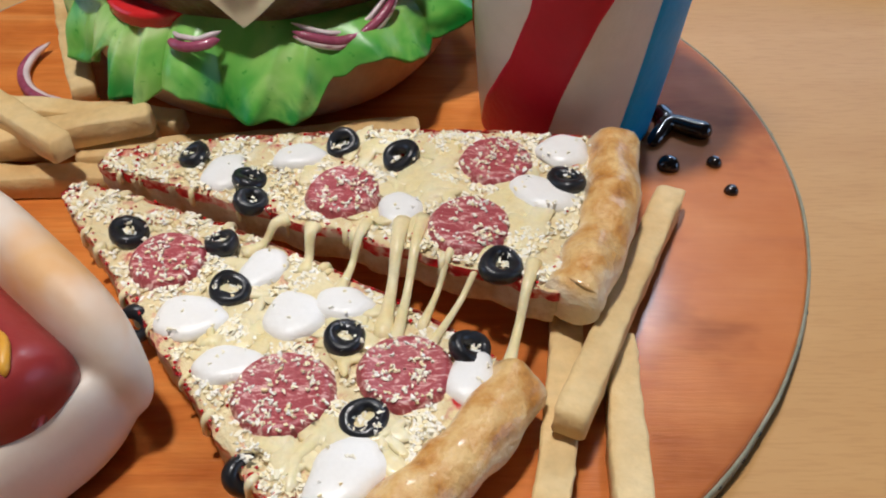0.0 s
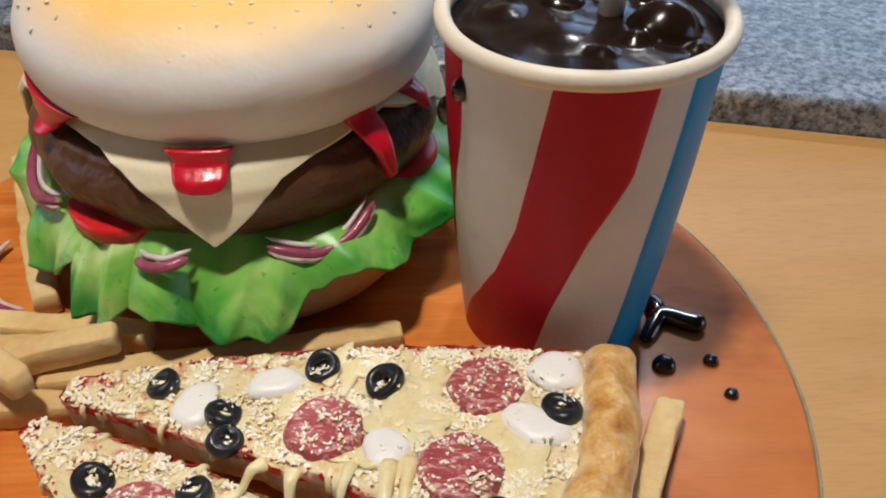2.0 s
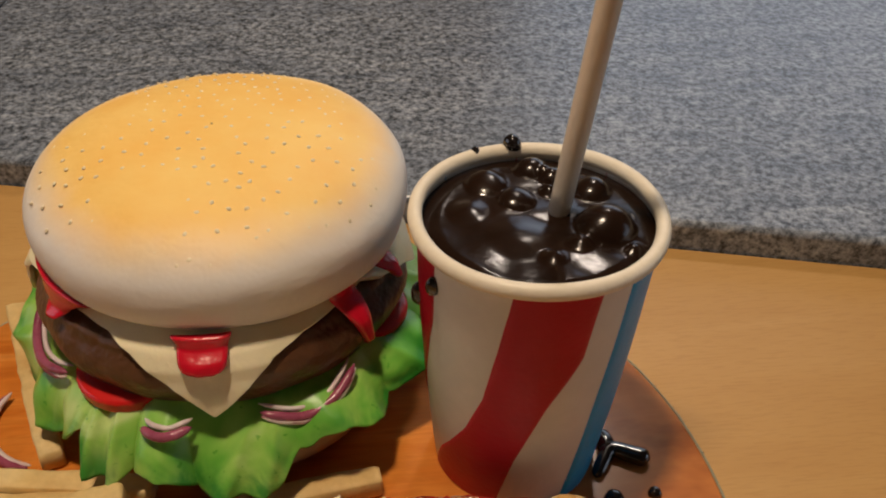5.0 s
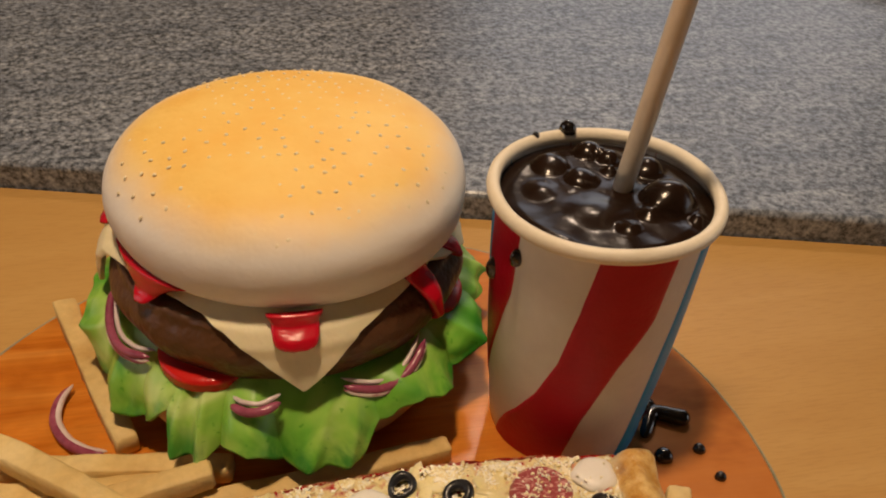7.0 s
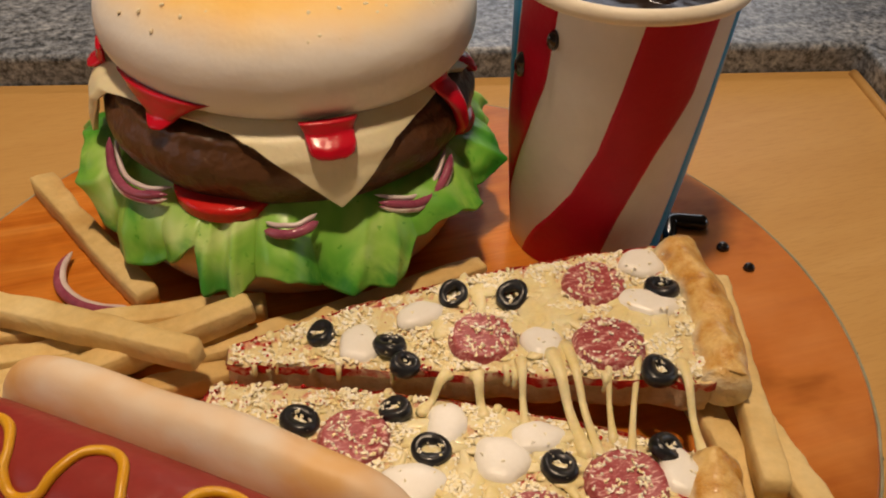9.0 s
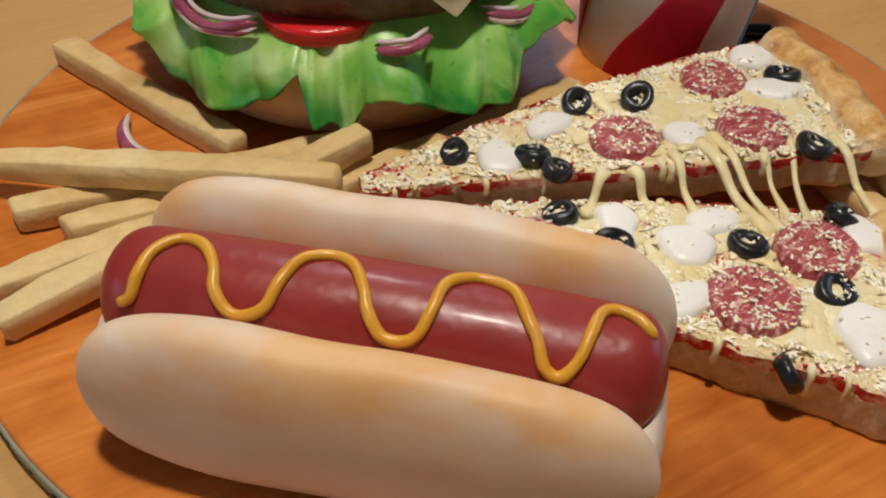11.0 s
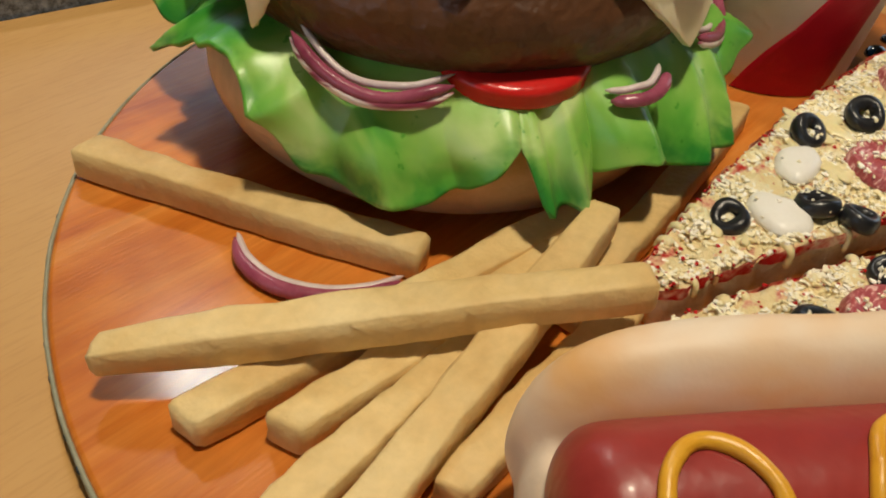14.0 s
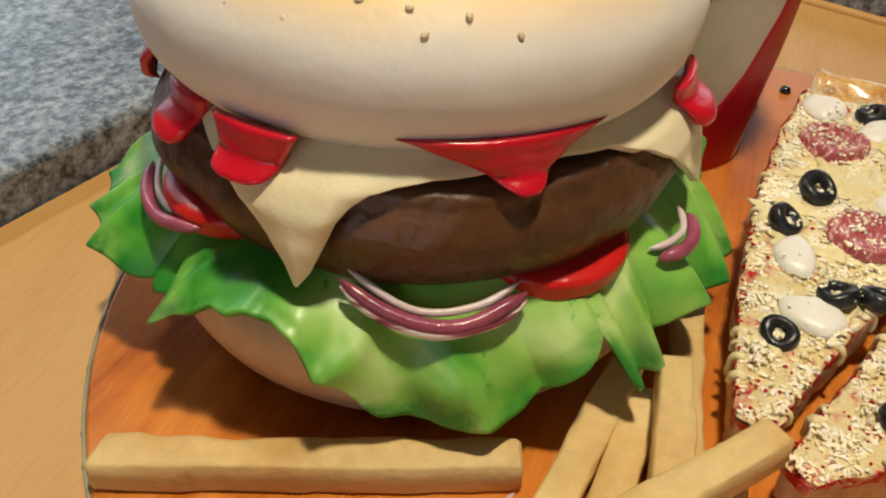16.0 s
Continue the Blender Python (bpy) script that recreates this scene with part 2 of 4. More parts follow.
def sauce_edge_material():
    m, t, b = nodes("red sauce and pink cream at the cut edge")
    v = coords(t)
    c = ramp(t, noise_of(t, v, 130.0, 4.0), [(0.47, (0.56, 0.010, 0.012)), (0.54, (0.72, 0.24, 0.18)), (0.64, (0.84, 0.64, 0.48))])
    t.links.new(c, b.inputs["Base Color"])
    b.inputs["Roughness"].default_value = 0.35
    relief(t, b, noise_of(t, v, 200.0, 4.0), 0.6, 0.002)
    return m


M_EDGE = sauce_edge_material()
M_TOP_BUN, M_ROLL, M_CRUST, M_GRANITE, M_BOARD, M_TABLE = (top_bun_material(), roll_material(), crust_material(),
                                                          granite_material(), board_material(), table_material())
M_LETTUCE, M_ONION, M_PEPPERONI, M_SAUCED, M_SPONGE = (lettuce_material(), onion_material(), pepperoni_material(),
                                                      pizza_top_material(), sponge_material())
M_BOTTOM_BUN = stuff_material("tan bread fondant", [(0.3, (0.66, 0.38, 0.17)), (0.7, (0.78, 0.54, 0.32))], 18.0, 0.5, wide=(28.0, 0.25, 0.004))
M_PATTY = stuff_material("dark brown meat patty", [(0.3, (0.075, 0.030, 0.012)), (0.7, (0.15, 0.064, 0.027))], 24.0, 0.42, bump=(130.0, 0.45, 0.002), wide=(42.0, 0.75, 0.008))
M_CHEESE = stuff_material("pale yellow cheese slice", [(0.3, (0.86, 0.76, 0.48)), (0.7, (0.90, 0.83, 0.60))], 12.0, 0.42, mottle=0.05, subsurface=0.1)
M_KETCHUP = stuff_material("glossy red ketchup", [(0.3, (0.56, 0.006, 0.022)), (0.7, (0.66, 0.010, 0.030))], 18.0, 0.24, coat=0.2, mottle=0.05)
M_TOMATO = stuff_material("red tomato", [(0.3, (0.58, 0.012, 0.012)), (0.7, (0.70, 0.025, 0.02))], 30.0, 0.25, mottle=0.08)
M_FRY = stuff_material("baked potato chip dough", [(0.28, (0.62, 0.39, 0.14)), (0.5, (0.74, 0.54, 0.24)), (0.72, (0.80, 0.63, 0.33))], 20.0, 0.62, bump=(420.0, 0.4, 0.0010), wide=(70.0, 0.4, 0.003), mottle=0.12)
t_ = M_FRY.node_tree
b_ = t_.nodes["Principled BSDF"]
each = t_.nodes.new("ShaderNodeObjectInfo")
toast = ramp(t_, each.outputs["Random"], [(0.0, (0.90, 0.83, 0.72)), (0.3, (1.0, 0.99, 0.97)), (1.0, (1.06, 1.06, 1.04))])
t_.links.new(mixed(t_, 1.0, b_.inputs["Base Color"].links[0].from_socket, toast, "MULTIPLY"), b_.inputs["Base Color"])
M_SAUSAGE = stuff_material("shiny red sausage", [(0.3, (0.25, 0.022, 0.020)), (0.7, (0.33, 0.040, 0.034))], 20.0, 0.36, bump=(260.0, 0.15, 0.0006), wide=(40.0, 0.35, 0.004), coat=0.06)
M_SAUSAGE.node_tree.nodes["Principled BSDF"].inputs["Specular IOR Level"].default_value = 0.38
M_MUSTARD = stuff_material("yellow mustard", [(0.3, (0.66, 0.30, 0.012)), (0.7, (0.76, 0.40, 0.03))], 60.0, 0.35, mottle=0.08)
M_WHITE = stuff_material("white cup fondant", [(0.3, (0.72, 0.68, 0.62)), (0.7, (0.80, 0.76, 0.71))], 14.0, 0.5, wide=(26.0, 0.2, 0.004), mottle=0.04)
M_RED = stuff_material("red cup fondant", [(0.3, (0.46, 0.006, 0.024)), (0.7, (0.53, 0.010, 0.032))], 14.0, 0.42, wide=(26.0, 0.2, 0.004), mottle=0.06)
M_BLUE = stuff_material("blue cup fondant", [(0.3, (0.015, 0.30, 0.66)), (0.7, (0.03, 0.37, 0.76))], 14.0, 0.42, wide=(26.0, 0.2, 0.004), mottle=0.06)
for dyed in (M_RED, M_BLUE, M_WHITE):
    dyed.node_tree.nodes["Principled BSDF"].inputs["Specular IOR Level"].default_value = 0.22
M_RIM = stuff_material("ivory cup rim", [(0.3, (0.78, 0.70, 0.55)), (0.7, (0.84, 0.77, 0.64))], 20.0, 0.45, mottle=0.05)
M_STRAW = stuff_material("ivory drinking straw", [(0.3, (0.72, 0.62, 0.50)), (0.7, (0.78, 0.69, 0.58))], 20.0, 0.45, mottle=0.05)
M_COLA = stuff_material("dark brown syrup", [(0.3, (0.010, 0.005, 0.003)), (0.7, (0.020, 0.009, 0.005))], 30.0, 0.20, bump=(200.0, 0.08, 0.001), wide=(60.0, 0.25, 0.002))
M_COLA.node_tree.nodes["Principled BSDF"].inputs["Specular IOR Level"].default_value = 0.35
M_DROP = stuff_material("black syrup drops", [(0.3, (0.006, 0.004, 0.004)), (0.7, (0.012, 0.008, 0.007))], 60.0, 0.14, bump=(200.0, 0.05, 0.001), coat=0.6)
M_OLIVE = stuff_material("black olive", [(0.3, (0.006, 0.006, 0.008)), (0.7, (0.028, 0.030, 0.036))], 120.0, 0.3, mottle=0.1)
M_MUSHROOM = stuff_material("white mozzarella", [(0.3, (0.90, 0.88, 0.83)), (0.7, (0.94, 0.93, 0.90))], 60.0, 0.35, mottle=0.03)
M_SHRED, t_, b_ = nodes("grated cheese")
piece = t_.nodes.new("ShaderNodeNewGeometry")
t_.links.new(ramp(t_, piece.outputs["Random Per Island"], [(0.0, (0.94, 0.82, 0.46)), (0.35, (0.97, 0.91, 0.68)), (1.0, (0.98, 0.96, 0.89))]), b_.inputs["Base Color"])
b_.inputs["Roughness"].default_value = 0.5
M_MELT = stuff_material("melted yellow cheese", [(0.3, (0.88, 0.72, 0.34)), (0.7, (0.93, 0.83, 0.54))], 60.0, 0.38, bump=(200.0, 0.1, 0.0005), wide=(160.0, 0.5, 0.0015), coat=0.1, mottle=0.08, subsurface=0.2)
M_SEED = stuff_material("sesame seed", [(0.3, (0.88, 0.72, 0.44)), (0.7, (0.93, 0.85, 0.68))], 200.0, 0.45)
M_SAUCE_RED = stuff_material("bright red jelly sauce", [(0.3, (0.50, 0.006, 0.012)), (0.7, (0.62, 0.020, 0.022))], 90.0, 0.25, mottle=0.1)
M_RIBBON = stuff_material("grey green ribbon", [(0.3, (0.22, 0.22, 0.14)), (0.7, (0.36, 0.35, 0.25))], 60.0, 0.6)
M_DOT = stuff_material("dark blue dots", [(0.3, (0.015, 0.03, 0.045)), (0.7, (0.03, 0.05, 0.07))], 60.0, 0.5)
M_WALL = stuff_material("cream wall paint", [(0.3, (0.26, 0.21, 0.15)), (0.7, (0.30, 0.25, 0.18))], 2.0, 0.8)
M_CEILING = stuff_material("cream ceiling paint", [(0.3, (0.26, 0.22, 0.17)), (0.7, (0.30, 0.26, 0.20))], 2.0, 0.8)
M_FLOOR = stuff_material("brown floor", [(0.3, (0.20, 0.13, 0.08)), (0.7, (0.28, 0.19, 0.12))], 6.0, 0.5)
M_HOB = stuff_material("black glass", [(0.3, (0.008, 0.008, 0.009)), (0.7, (0.010, 0.010, 0.011))], 8.0, 0.30)
M_HOB.node_tree.nodes["Principled BSDF"].inputs["Specular IOR Level"].default_value = 0.2
M_STEEL = stuff_material("dark steel", [(0.3, (0.10, 0.10, 0.10)), (0.7, (0.16, 0.16, 0.16))], 60.0, 0.4)
M_PLATE = stuff_material("white glazed china", [(0.3, (0.78, 0.76, 0.72)), (0.7, (0.82, 0.80, 0.77))], 10.0, 0.15)


# ---- building helpers ----
def mesh_of(name, verts, faces, material, smooth=True):
    me = bpy.data.meshes.new(name)
    me.from_pydata([tuple(v) for v in verts], [], faces)
    me.materials.append(material)
    if smooth:
        me.polygons.foreach_set("use_smooth", [True] * len(me.polygons))
    me.update()
    return me


def under(ob, parent):
    """Parents ob, whose mesh is in world places, to a thing."""
    if parent is not None:
        base = Matrix.Translation(parent.get("base", (0, 0, 0)))
        ob.parent, ob.matrix_parent_inverse = parent, base.inverted()
        ob["base"] = (0, 0, 0)
    return ob


def part(name, me, parent, label=""):
    ob = new(name, me)
    under(ob, parent)
    if label:
        tagged(ob, label)
    return ob


def thing(name, base, label, category, group=""):
    ob = new(name)
    ob.location = base
    ob["base"] = tuple(base)
    ob.empty_display_size = 0.01
    return tagged(ob, label, category, group)


def recalc(me):
    bm = bmesh.new()
    bm.from_mesh(me)
    bmesh.ops.recalc_face_normals(bm, faces=bm.faces)
    bm.to_mesh(me)
    bm.free()
    return me


def grid(fn, nu, nv, wrap_u=False):
    """Vertices and faces of fn(u, v), u and v from 0 to 1."""
    verts = [fn(i / (nu if wrap_u else nu - 1), j / (nv - 1)) for i in range(nu) for j in range(nv)]
    faces = []
    for i in range(nu if wrap_u else nu - 1):
        a, b = i * nv, ((i + 1) % nu) * nv
        faces += [(a + j, b + j, b + j + 1, a + j + 1) for j in range(nv - 1)]
    return verts, faces


def lathe(profile, centre, n=72, wob=0.0, seed=0, wave=25.0):
    """A turned shape from (radius, height) pairs, made uneven by wob metres."""
    verts, faces, m = [], [], len(profile)
    for i in range(n):
        a = 2 * math.pi * i / n
        for r, z in profile:
            p = Vector((r * math.cos(a), r * math.sin(a), z))
            k = wob * noise.noise(p * wave + Vector((seed, seed * 2, 0)))
            d = Vector((math.cos(a), math.sin(a), 0.4))
            p = p + d * k * min(1.0, r / 0.02)
            verts.append(p + Vector(centre))
    for i in range(n):
        j = (i + 1) % n
        for k in range(m - 1):
            faces.append((i * m + k, j * m + k, j * m + k + 1, i * m + k + 1))
    return verts, faces


def smooth_line(points, n):
    """Catmull-Rom through a few points, n samples."""
    p = [Vector(q) for q in points]
    p = [p[0] * 2 - p[1]] + p + [p[-1] * 2 - p[-2]]
    out = []
    for k in range(n):
        s = k / (n - 1) * (len(p) - 3)
        i = min(int(s), len(p) - 4)
        f = s - i
        a, b, c, d = p[i:i + 4]
        out.append(0.5 * ((2 * b) + (c - a) * f + (2 * a - 5 * b + 4 * c - d) * f * f + (3 * b - a - 3 * c + d) * f ** 3))
    return out


def tube(path, radii, sides=10, flat=1.0, up=Vector((0, 0, 1))):
    """A closed tube along a path, with a radius at each sample."""
    verts, faces, n = [], [], len(path)
    for i, p in enumerate(path):
        d = (path[min(i + 1, n - 1)] - path[max(i - 1, 0)]).normalized()
        x = d.cross(up)
        x = x.normalized() if x.length > 1e-4 else Vector((1, 0, 0))
        y = x.cross(d)
        for k in range(sides):
            a = 2 * math.pi * k / sides
            verts.append(p + (x * math.cos(a) + y * math.sin(a) * flat) * radii[i])
    for i in range(n - 1):
        for k in range(sides):
            l = (k + 1) % sides
            faces.append((i * sides + k, i * sides + l, (i + 1) * sides + l, (i + 1) * sides + k))
    faces += [tuple(range(sides))[::-1], tuple((n - 1) * sides + k for k in range(sides))]
    return verts, faces


def rounded_ends(n, r, tip=0.12):
    """Radii of a tube with rounded ends."""
    out = []
    for i in range(n):
        s = min(i, n - 1 - i) / (n - 1) / tip
        out.append(r * math.sqrt(max(0.02, 1 - (1 - min(1.0, s)) ** 2)))
    return out


def thick(ob, depth, offset=0.0):
    m = ob.modifiers.new("thickness", "SOLIDIFY")
    m.thickness, m.offset = depth, offset
    return ob


def blob_mesh(name, material, r, h, seed, wob=0.2, n=20, rings=7, ragged=2.0, dome=0.8):
    """A low rounded pat, r wide and h high, at the origin, with an uneven outline."""
    verts, faces = [], []
    rng = random.Random(seed)
    ph = [rng.uniform(0, 6.28) for _ in range(4)]
    def out(a):
        return 1 + wob * (0.5 * math.sin(ragged * a + ph[0]) + 0.35 * math.sin((ragged + 1) * a + ph[1]) + 0.25 * math.sin((ragged + 3) * a + ph[2]))
    for k in range(rings):
        f = k / (rings - 1) * math.pi / 2
        for i in range(n):
            a = 2 * math.pi * i / n
            rr = r * out(a) * math.cos(f) ** dome
            verts.append((rr * math.cos(a), rr * math.sin(a), h * math.sin(f)))
    for k in range(rings - 1):
        for i in range(n):
            j = (i + 1) % n
            faces.append((k * n + i, k * n + j, (k + 1) * n + j, (k + 1) * n + i))
    faces.append(tuple(range(n))[::-1])
    return mesh_of(name, verts, faces, material)


def prism(points, z0, z1):
    n = len(points)
    verts = [(x, y, z0) for x, y in points] + [(x, y, z1) for x, y in points]
    faces = [tuple(range(n))[::-1], tuple(range(n, 2 * n))] + [(i, (i + 1) % n, n + (i + 1) % n, n + i) for i in range(n)]
    return verts, faces


def rounded(ob, width, segments=3):
    m = ob.modifiers.new("rounded edges", "BEVEL")
    m.width, m.segments, m.limit_method = width, segments, "ANGLE"
    return ob


# ---- room ----
def box_wall(name, x0, x1, y0, y1, z0, z1, material, label):
    v, f = prism([(x0, y0), (x1, y0), (x1, y1), (x0, y1)], z0, z1)
    return tagged(new(name, mesh_of(name, v, f, material, False)), label, name.split("_")[0], kind="structure")


FLOOR_Z, CEILING_Z = -0.88, 1.92
box_wall("floor", -3.0, 3.0, -2.6, 2.6, FLOOR_Z - 0.1, FLOOR_Z, M_FLOOR, "plain brown kitchen floor")
box_wall("ceiling", -3.0, 3.0, -2.6, 2.6, CEILING_Z, CEILING_Z + 0.1, M_CEILING, "plain cream painted kitchen ceiling")
v, f = [], []
for a, b, c, d in ((-2.7, -0.2, FLOOR_Z, CEILING_Z), (1.4, 2.7, FLOOR_Z, CEILING_Z), (-0.2, 1.4, FLOOR_Z, 0.45), (-0.2, 1.4, 1.65, CEILING_Z)):
    pv, pf = prism([(-3.1, a), (-3.0, a), (-3.0, b), (-3.1, b)], c, d)
    f += [tuple(i + len(v) for i in q) for q in pf]
    v += pv
tagged(new("wall_west", mesh_of("wall_west", v, f, M_WALL, False)), "cream painted kitchen wall with a window opening", "wall", kind="structure")
v, f = [], []
for a, b, c, d in ((-2.7, -1.05, FLOOR_Z, CEILING_Z), (0.65, 2.7, FLOOR_Z, CEILING_Z), (-1.05, 0.65, FLOOR_Z, 0.25), (-1.05, 0.65, 1.45, CEILING_Z)):
    pv, pf = prism([(3.0, a), (3.1, a), (3.1, b), (3.0, b)], c, d)
    f += [tuple(i + len(v) for i in q) for q in pf]
    v += pv
tagged(new("wall_east", mesh_of("wall_east", v, f, M_WALL, False)), "cream painted kitchen wall with a window opening", "wall", kind="structure")
box_wall("wall_south", -3.0, 3.0, -2.7, -2.6, FLOOR_Z, CEILING_Z, M_WALL, "plain cream painted kitchen wall")
WX0, WX1, WZ0, WZ1 = 0.45, 2.05, 0.35, 1.5
v, f = [], []
for a, b, c, d in ((-3.0, WX0, FLOOR_Z, CEILING_Z), (WX1, 3.0, FLOOR_Z, CEILING_Z), (WX0, WX1, FLOOR_Z, WZ0), (WX0, WX1, WZ1, CEILING_Z)):
    pv, pf = prism([(a, 2.6), (b, 2.6), (b, 2.7), (a, 2.7)], c, d)
    f += [tuple(i + len(v) for i in q) for q in pf]
    v += pv
tagged(new("wall_north", mesh_of("wall_north", v, f, M_WALL, False)), "cream painted kitchen wall with a window opening", "wall", kind="structure")

# worktops: granite behind and to the side, beech in front, a step lower
def edge_y(x):
    return 0.736 - 0.256 * (x + 0.304)


CORNER = Vector((0.401, edge_y(0.401)))
SIDE = CORNER + Vector((-0.30, -0.954)) * 2.1
WOOD_Z, STONE_Z = -0.0105, 0.0140
v, f = prism([(-2.2, edge_y(-2.2)), CORNER, SIDE, (2.4, SIDE.y), (2.4, 2.58), (-2.2, 2.58)], STONE_Z - 0.045, STONE_Z)
worktop = tagged(new("worktop_stone", recalc(mesh_of("worktop_stone", v, f, M_GRANITE, False))), "speckled blue-grey polished granite kitchen worktop", "worktop", kind="structure")
rounded(worktop, 0.005, 4)
g = Vector((-0.954, 0.30)) * 0.003 + Vector((-0.2, -0.97)) * 0.002
v, f = prism([(-2.2, edge_y(-2.2) - 0.003), CORNER + g, SIDE + g, (-2.2, SIDE.y)], WOOD_Z - 0.03, WOOD_Z)
wood = tagged(new("worktop_wood", recalc(mesh_of("worktop_wood", v, f, M_TABLE, False))), "light beech wooden worktop, a step below the granite", "worktop", kind="structure")
lip_dir = Vector((-0.30, -0.954, 0))
c3 = Vector((CORNER.x, CORNER.y, WOOD_Z)) + Vector((-0.007, -0.006, 0))
v, f = tube([c3 + lip_dir * 2.0 * i / 20 for i in range(21)], [0.0045] * 21, 10)
tagged(new("trim", recalc(mesh_of("trim", v, f, M_TABLE))), "rounded wooden edging strip of the worktop", "trim", kind="structure")

# hob and plate at the far side of the granite
v, f = prism([(-1.05, 1.12), (-0.42, 0.985), (-0.345, 1.42), (-0.97, 1.56)], STONE_Z, STONE_Z + 0.006)
hob = thing("hob", (-0.7, 1.27, STONE_Z), "black glass hob with a thin dark frame set on granite", "hob")
rounded(part("glass", recalc(mesh_of("glass", v, f, M_HOB, False)), hob), 0.002, 2)
ring = [Vector(p) for p in ((-1.05, 1.12, 0.0165), (-0.42, 0.985, 0.0165), (-0.345, 1.42, 0.0165), (-0.97, 1.56, 0.0165), (-1.05, 1.12, 0.0165))]
path = [ring[i].lerp(ring[i + 1], k / 12) for i in range(4) for k in range(12)] + [ring[0]]
v, f = tube(path, [0.004] * len(path), 8)
part("frame", recalc(mesh_of("frame", v, f, M_STEEL)), hob, "thin dark steel frame")
plate = thing("plate", (0.815, 1.16, STONE_Z), "white glazed china plate standing on the granite worktop", "plate")
v, f = lathe([(0.001, 0.004), (0.08, 0.004), (0.11, 0.009), (0.168, 0.022), (0.170, 0.0205), (0.11, 0.003), (0.09, 0.0), (0.001, 0.0)], (0.815, 1.16, STONE_Z), 64)
part("dish", recalc(mesh_of("dish", v, f, M_PLATE)), plate)

# ---- cake board ----
BC, BR = Vector((-0.0805, 0.3616, 0)), 0.2590
board = thing("cake_board", (BC.x, BC.y, WOOD_Z), "round orange-brown painted cake board with a dotted ribbon edge", "cake board")
v, f = lathe([(0.0005, WOOD_Z + 0.0002), (BR - 0.001, WOOD_Z + 0.0002), (BR - 0.0006, -0.0012), (BR - 0.0018, 0.0), (BR - 0.0026, 0.0), (BR - 0.0040, 0.0), (0.12, 0.0), (0.06, 0.0), (0.0005, 0.0)], BC, 160)
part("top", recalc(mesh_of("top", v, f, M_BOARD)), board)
v, f = lathe([(BR - 0.0008, WOOD_Z + 0.0004), (BR + 0.0006, WOOD_Z + 0.0004), (BR + 0.0008, -0.0010), (BR - 0.0002, -0.0004), (BR - 0.0008, -0.0012), (BR - 0.0008, WOOD_Z + 0.0004)], BC, 160, 0.0004, 3, 60)
ribbon = part("ribbon", recalc(mesh_of("ribbon", v, f, M_RIBBON)), board, "grey-green ribbon with dark blue dots")

# ---- burger ----
BX, BY = -0.096, 0.492
burger = thing("burger", (BX, BY, 0), "burger cake with golden bun, brown patty, cheese, ketchup and lettuce", "burger")


def ring_point(a, r, z):
    return Vector((BX + r * math.cos(a), BY + r * math.sin(a), z))


def pieces(points):
    """A piecewise line through (x, y) pairs."""
    xs, ys = [p[0] for p in points], [p[1] for p in points]
    return lambda x: float(np.interp(x, xs, ys))


line = smooth_line([(0.0006, 0.0005, 0), (0.06, 0.0005, 0), (0.092, 0.004, 0), (0.104, 0.018, 0), (0.108, 0.033, 0), (0.103, 0.048, 0), (0.085, 0.058, 0), (0.0006, 0.060, 0)], 40)
v, f = lathe([(max(0.0005, p.x), p.y) for p in line], (-0.099, 0.490, 0), 96, 0.0025, 4, 16)
part("bottom_bun", recalc(mesh_of("bottom_bun", v, f, M_BOTTOM_BUN)), burger, "tan lower bun")

line = smooth_line([(0.0006, 0.058, 0), (0.075, 0.058, 0), (0.096, 0.066, 0), (0.1055, 0.084, 0), (0.101, 0.0975, 0), (0.087, 0.1065, 0), (0.0006, 0.110, 0)], 44)
v, f = lathe([(max(0.0005, p.x), p.y) for p in line], (-0.0955, 0.491, 0), 110, 0.0030, 9, 34)
part("patty", recalc(mesh_of("patty", v, f, M_PATTY)), burger, "dark brown lumpy meat patty")
PATTY_R = pieces([(0.058, 0.075), (0.066, 0.096), (0.084, 0.1055), (0.098, 0.1040), (0.106, 0.0990), (0.112, 0.0900), (0.119, 0.0720)])

TOP = Vector((-0.0930, 0.4955, 0))
line = smooth_line([(0.0006, 0.1050, 0), (0.070, 0.1048, 0), (0.0905, 0.1085, 0), (0.1010, 0.1190, 0), (0.1045, 0.1345, 0), (0.1010, 0.1490, 0), (0.0870, 0.1620, 0), (0.0600, 0.1710, 0), (0.030, 0.1745, 0), (0.0006, 0.1753, 0)], 60)
v, f = lathe([(max(0.0005, p.x), p.y) for p in line], TOP, 140, 0.0026, 2, 17)
for p in v:
    away = math.atan2(p.y - TOP.y, p.x - TOP.x)
    p.z += 0.0034 * max(0.0, math.cos(away - radians(200))) * max(0.0, min(1.0, (0.135 - p.z) / 0.02))
top_bun = part("top_bun", recalc(mesh_of("top_bun", v, f, M_TOP_BUN)), burger, "golden airbrushed bun top fading to cream")
TOP_H = pieces(sorted((p.x, p.y) for p in line if p.y > 0.140))

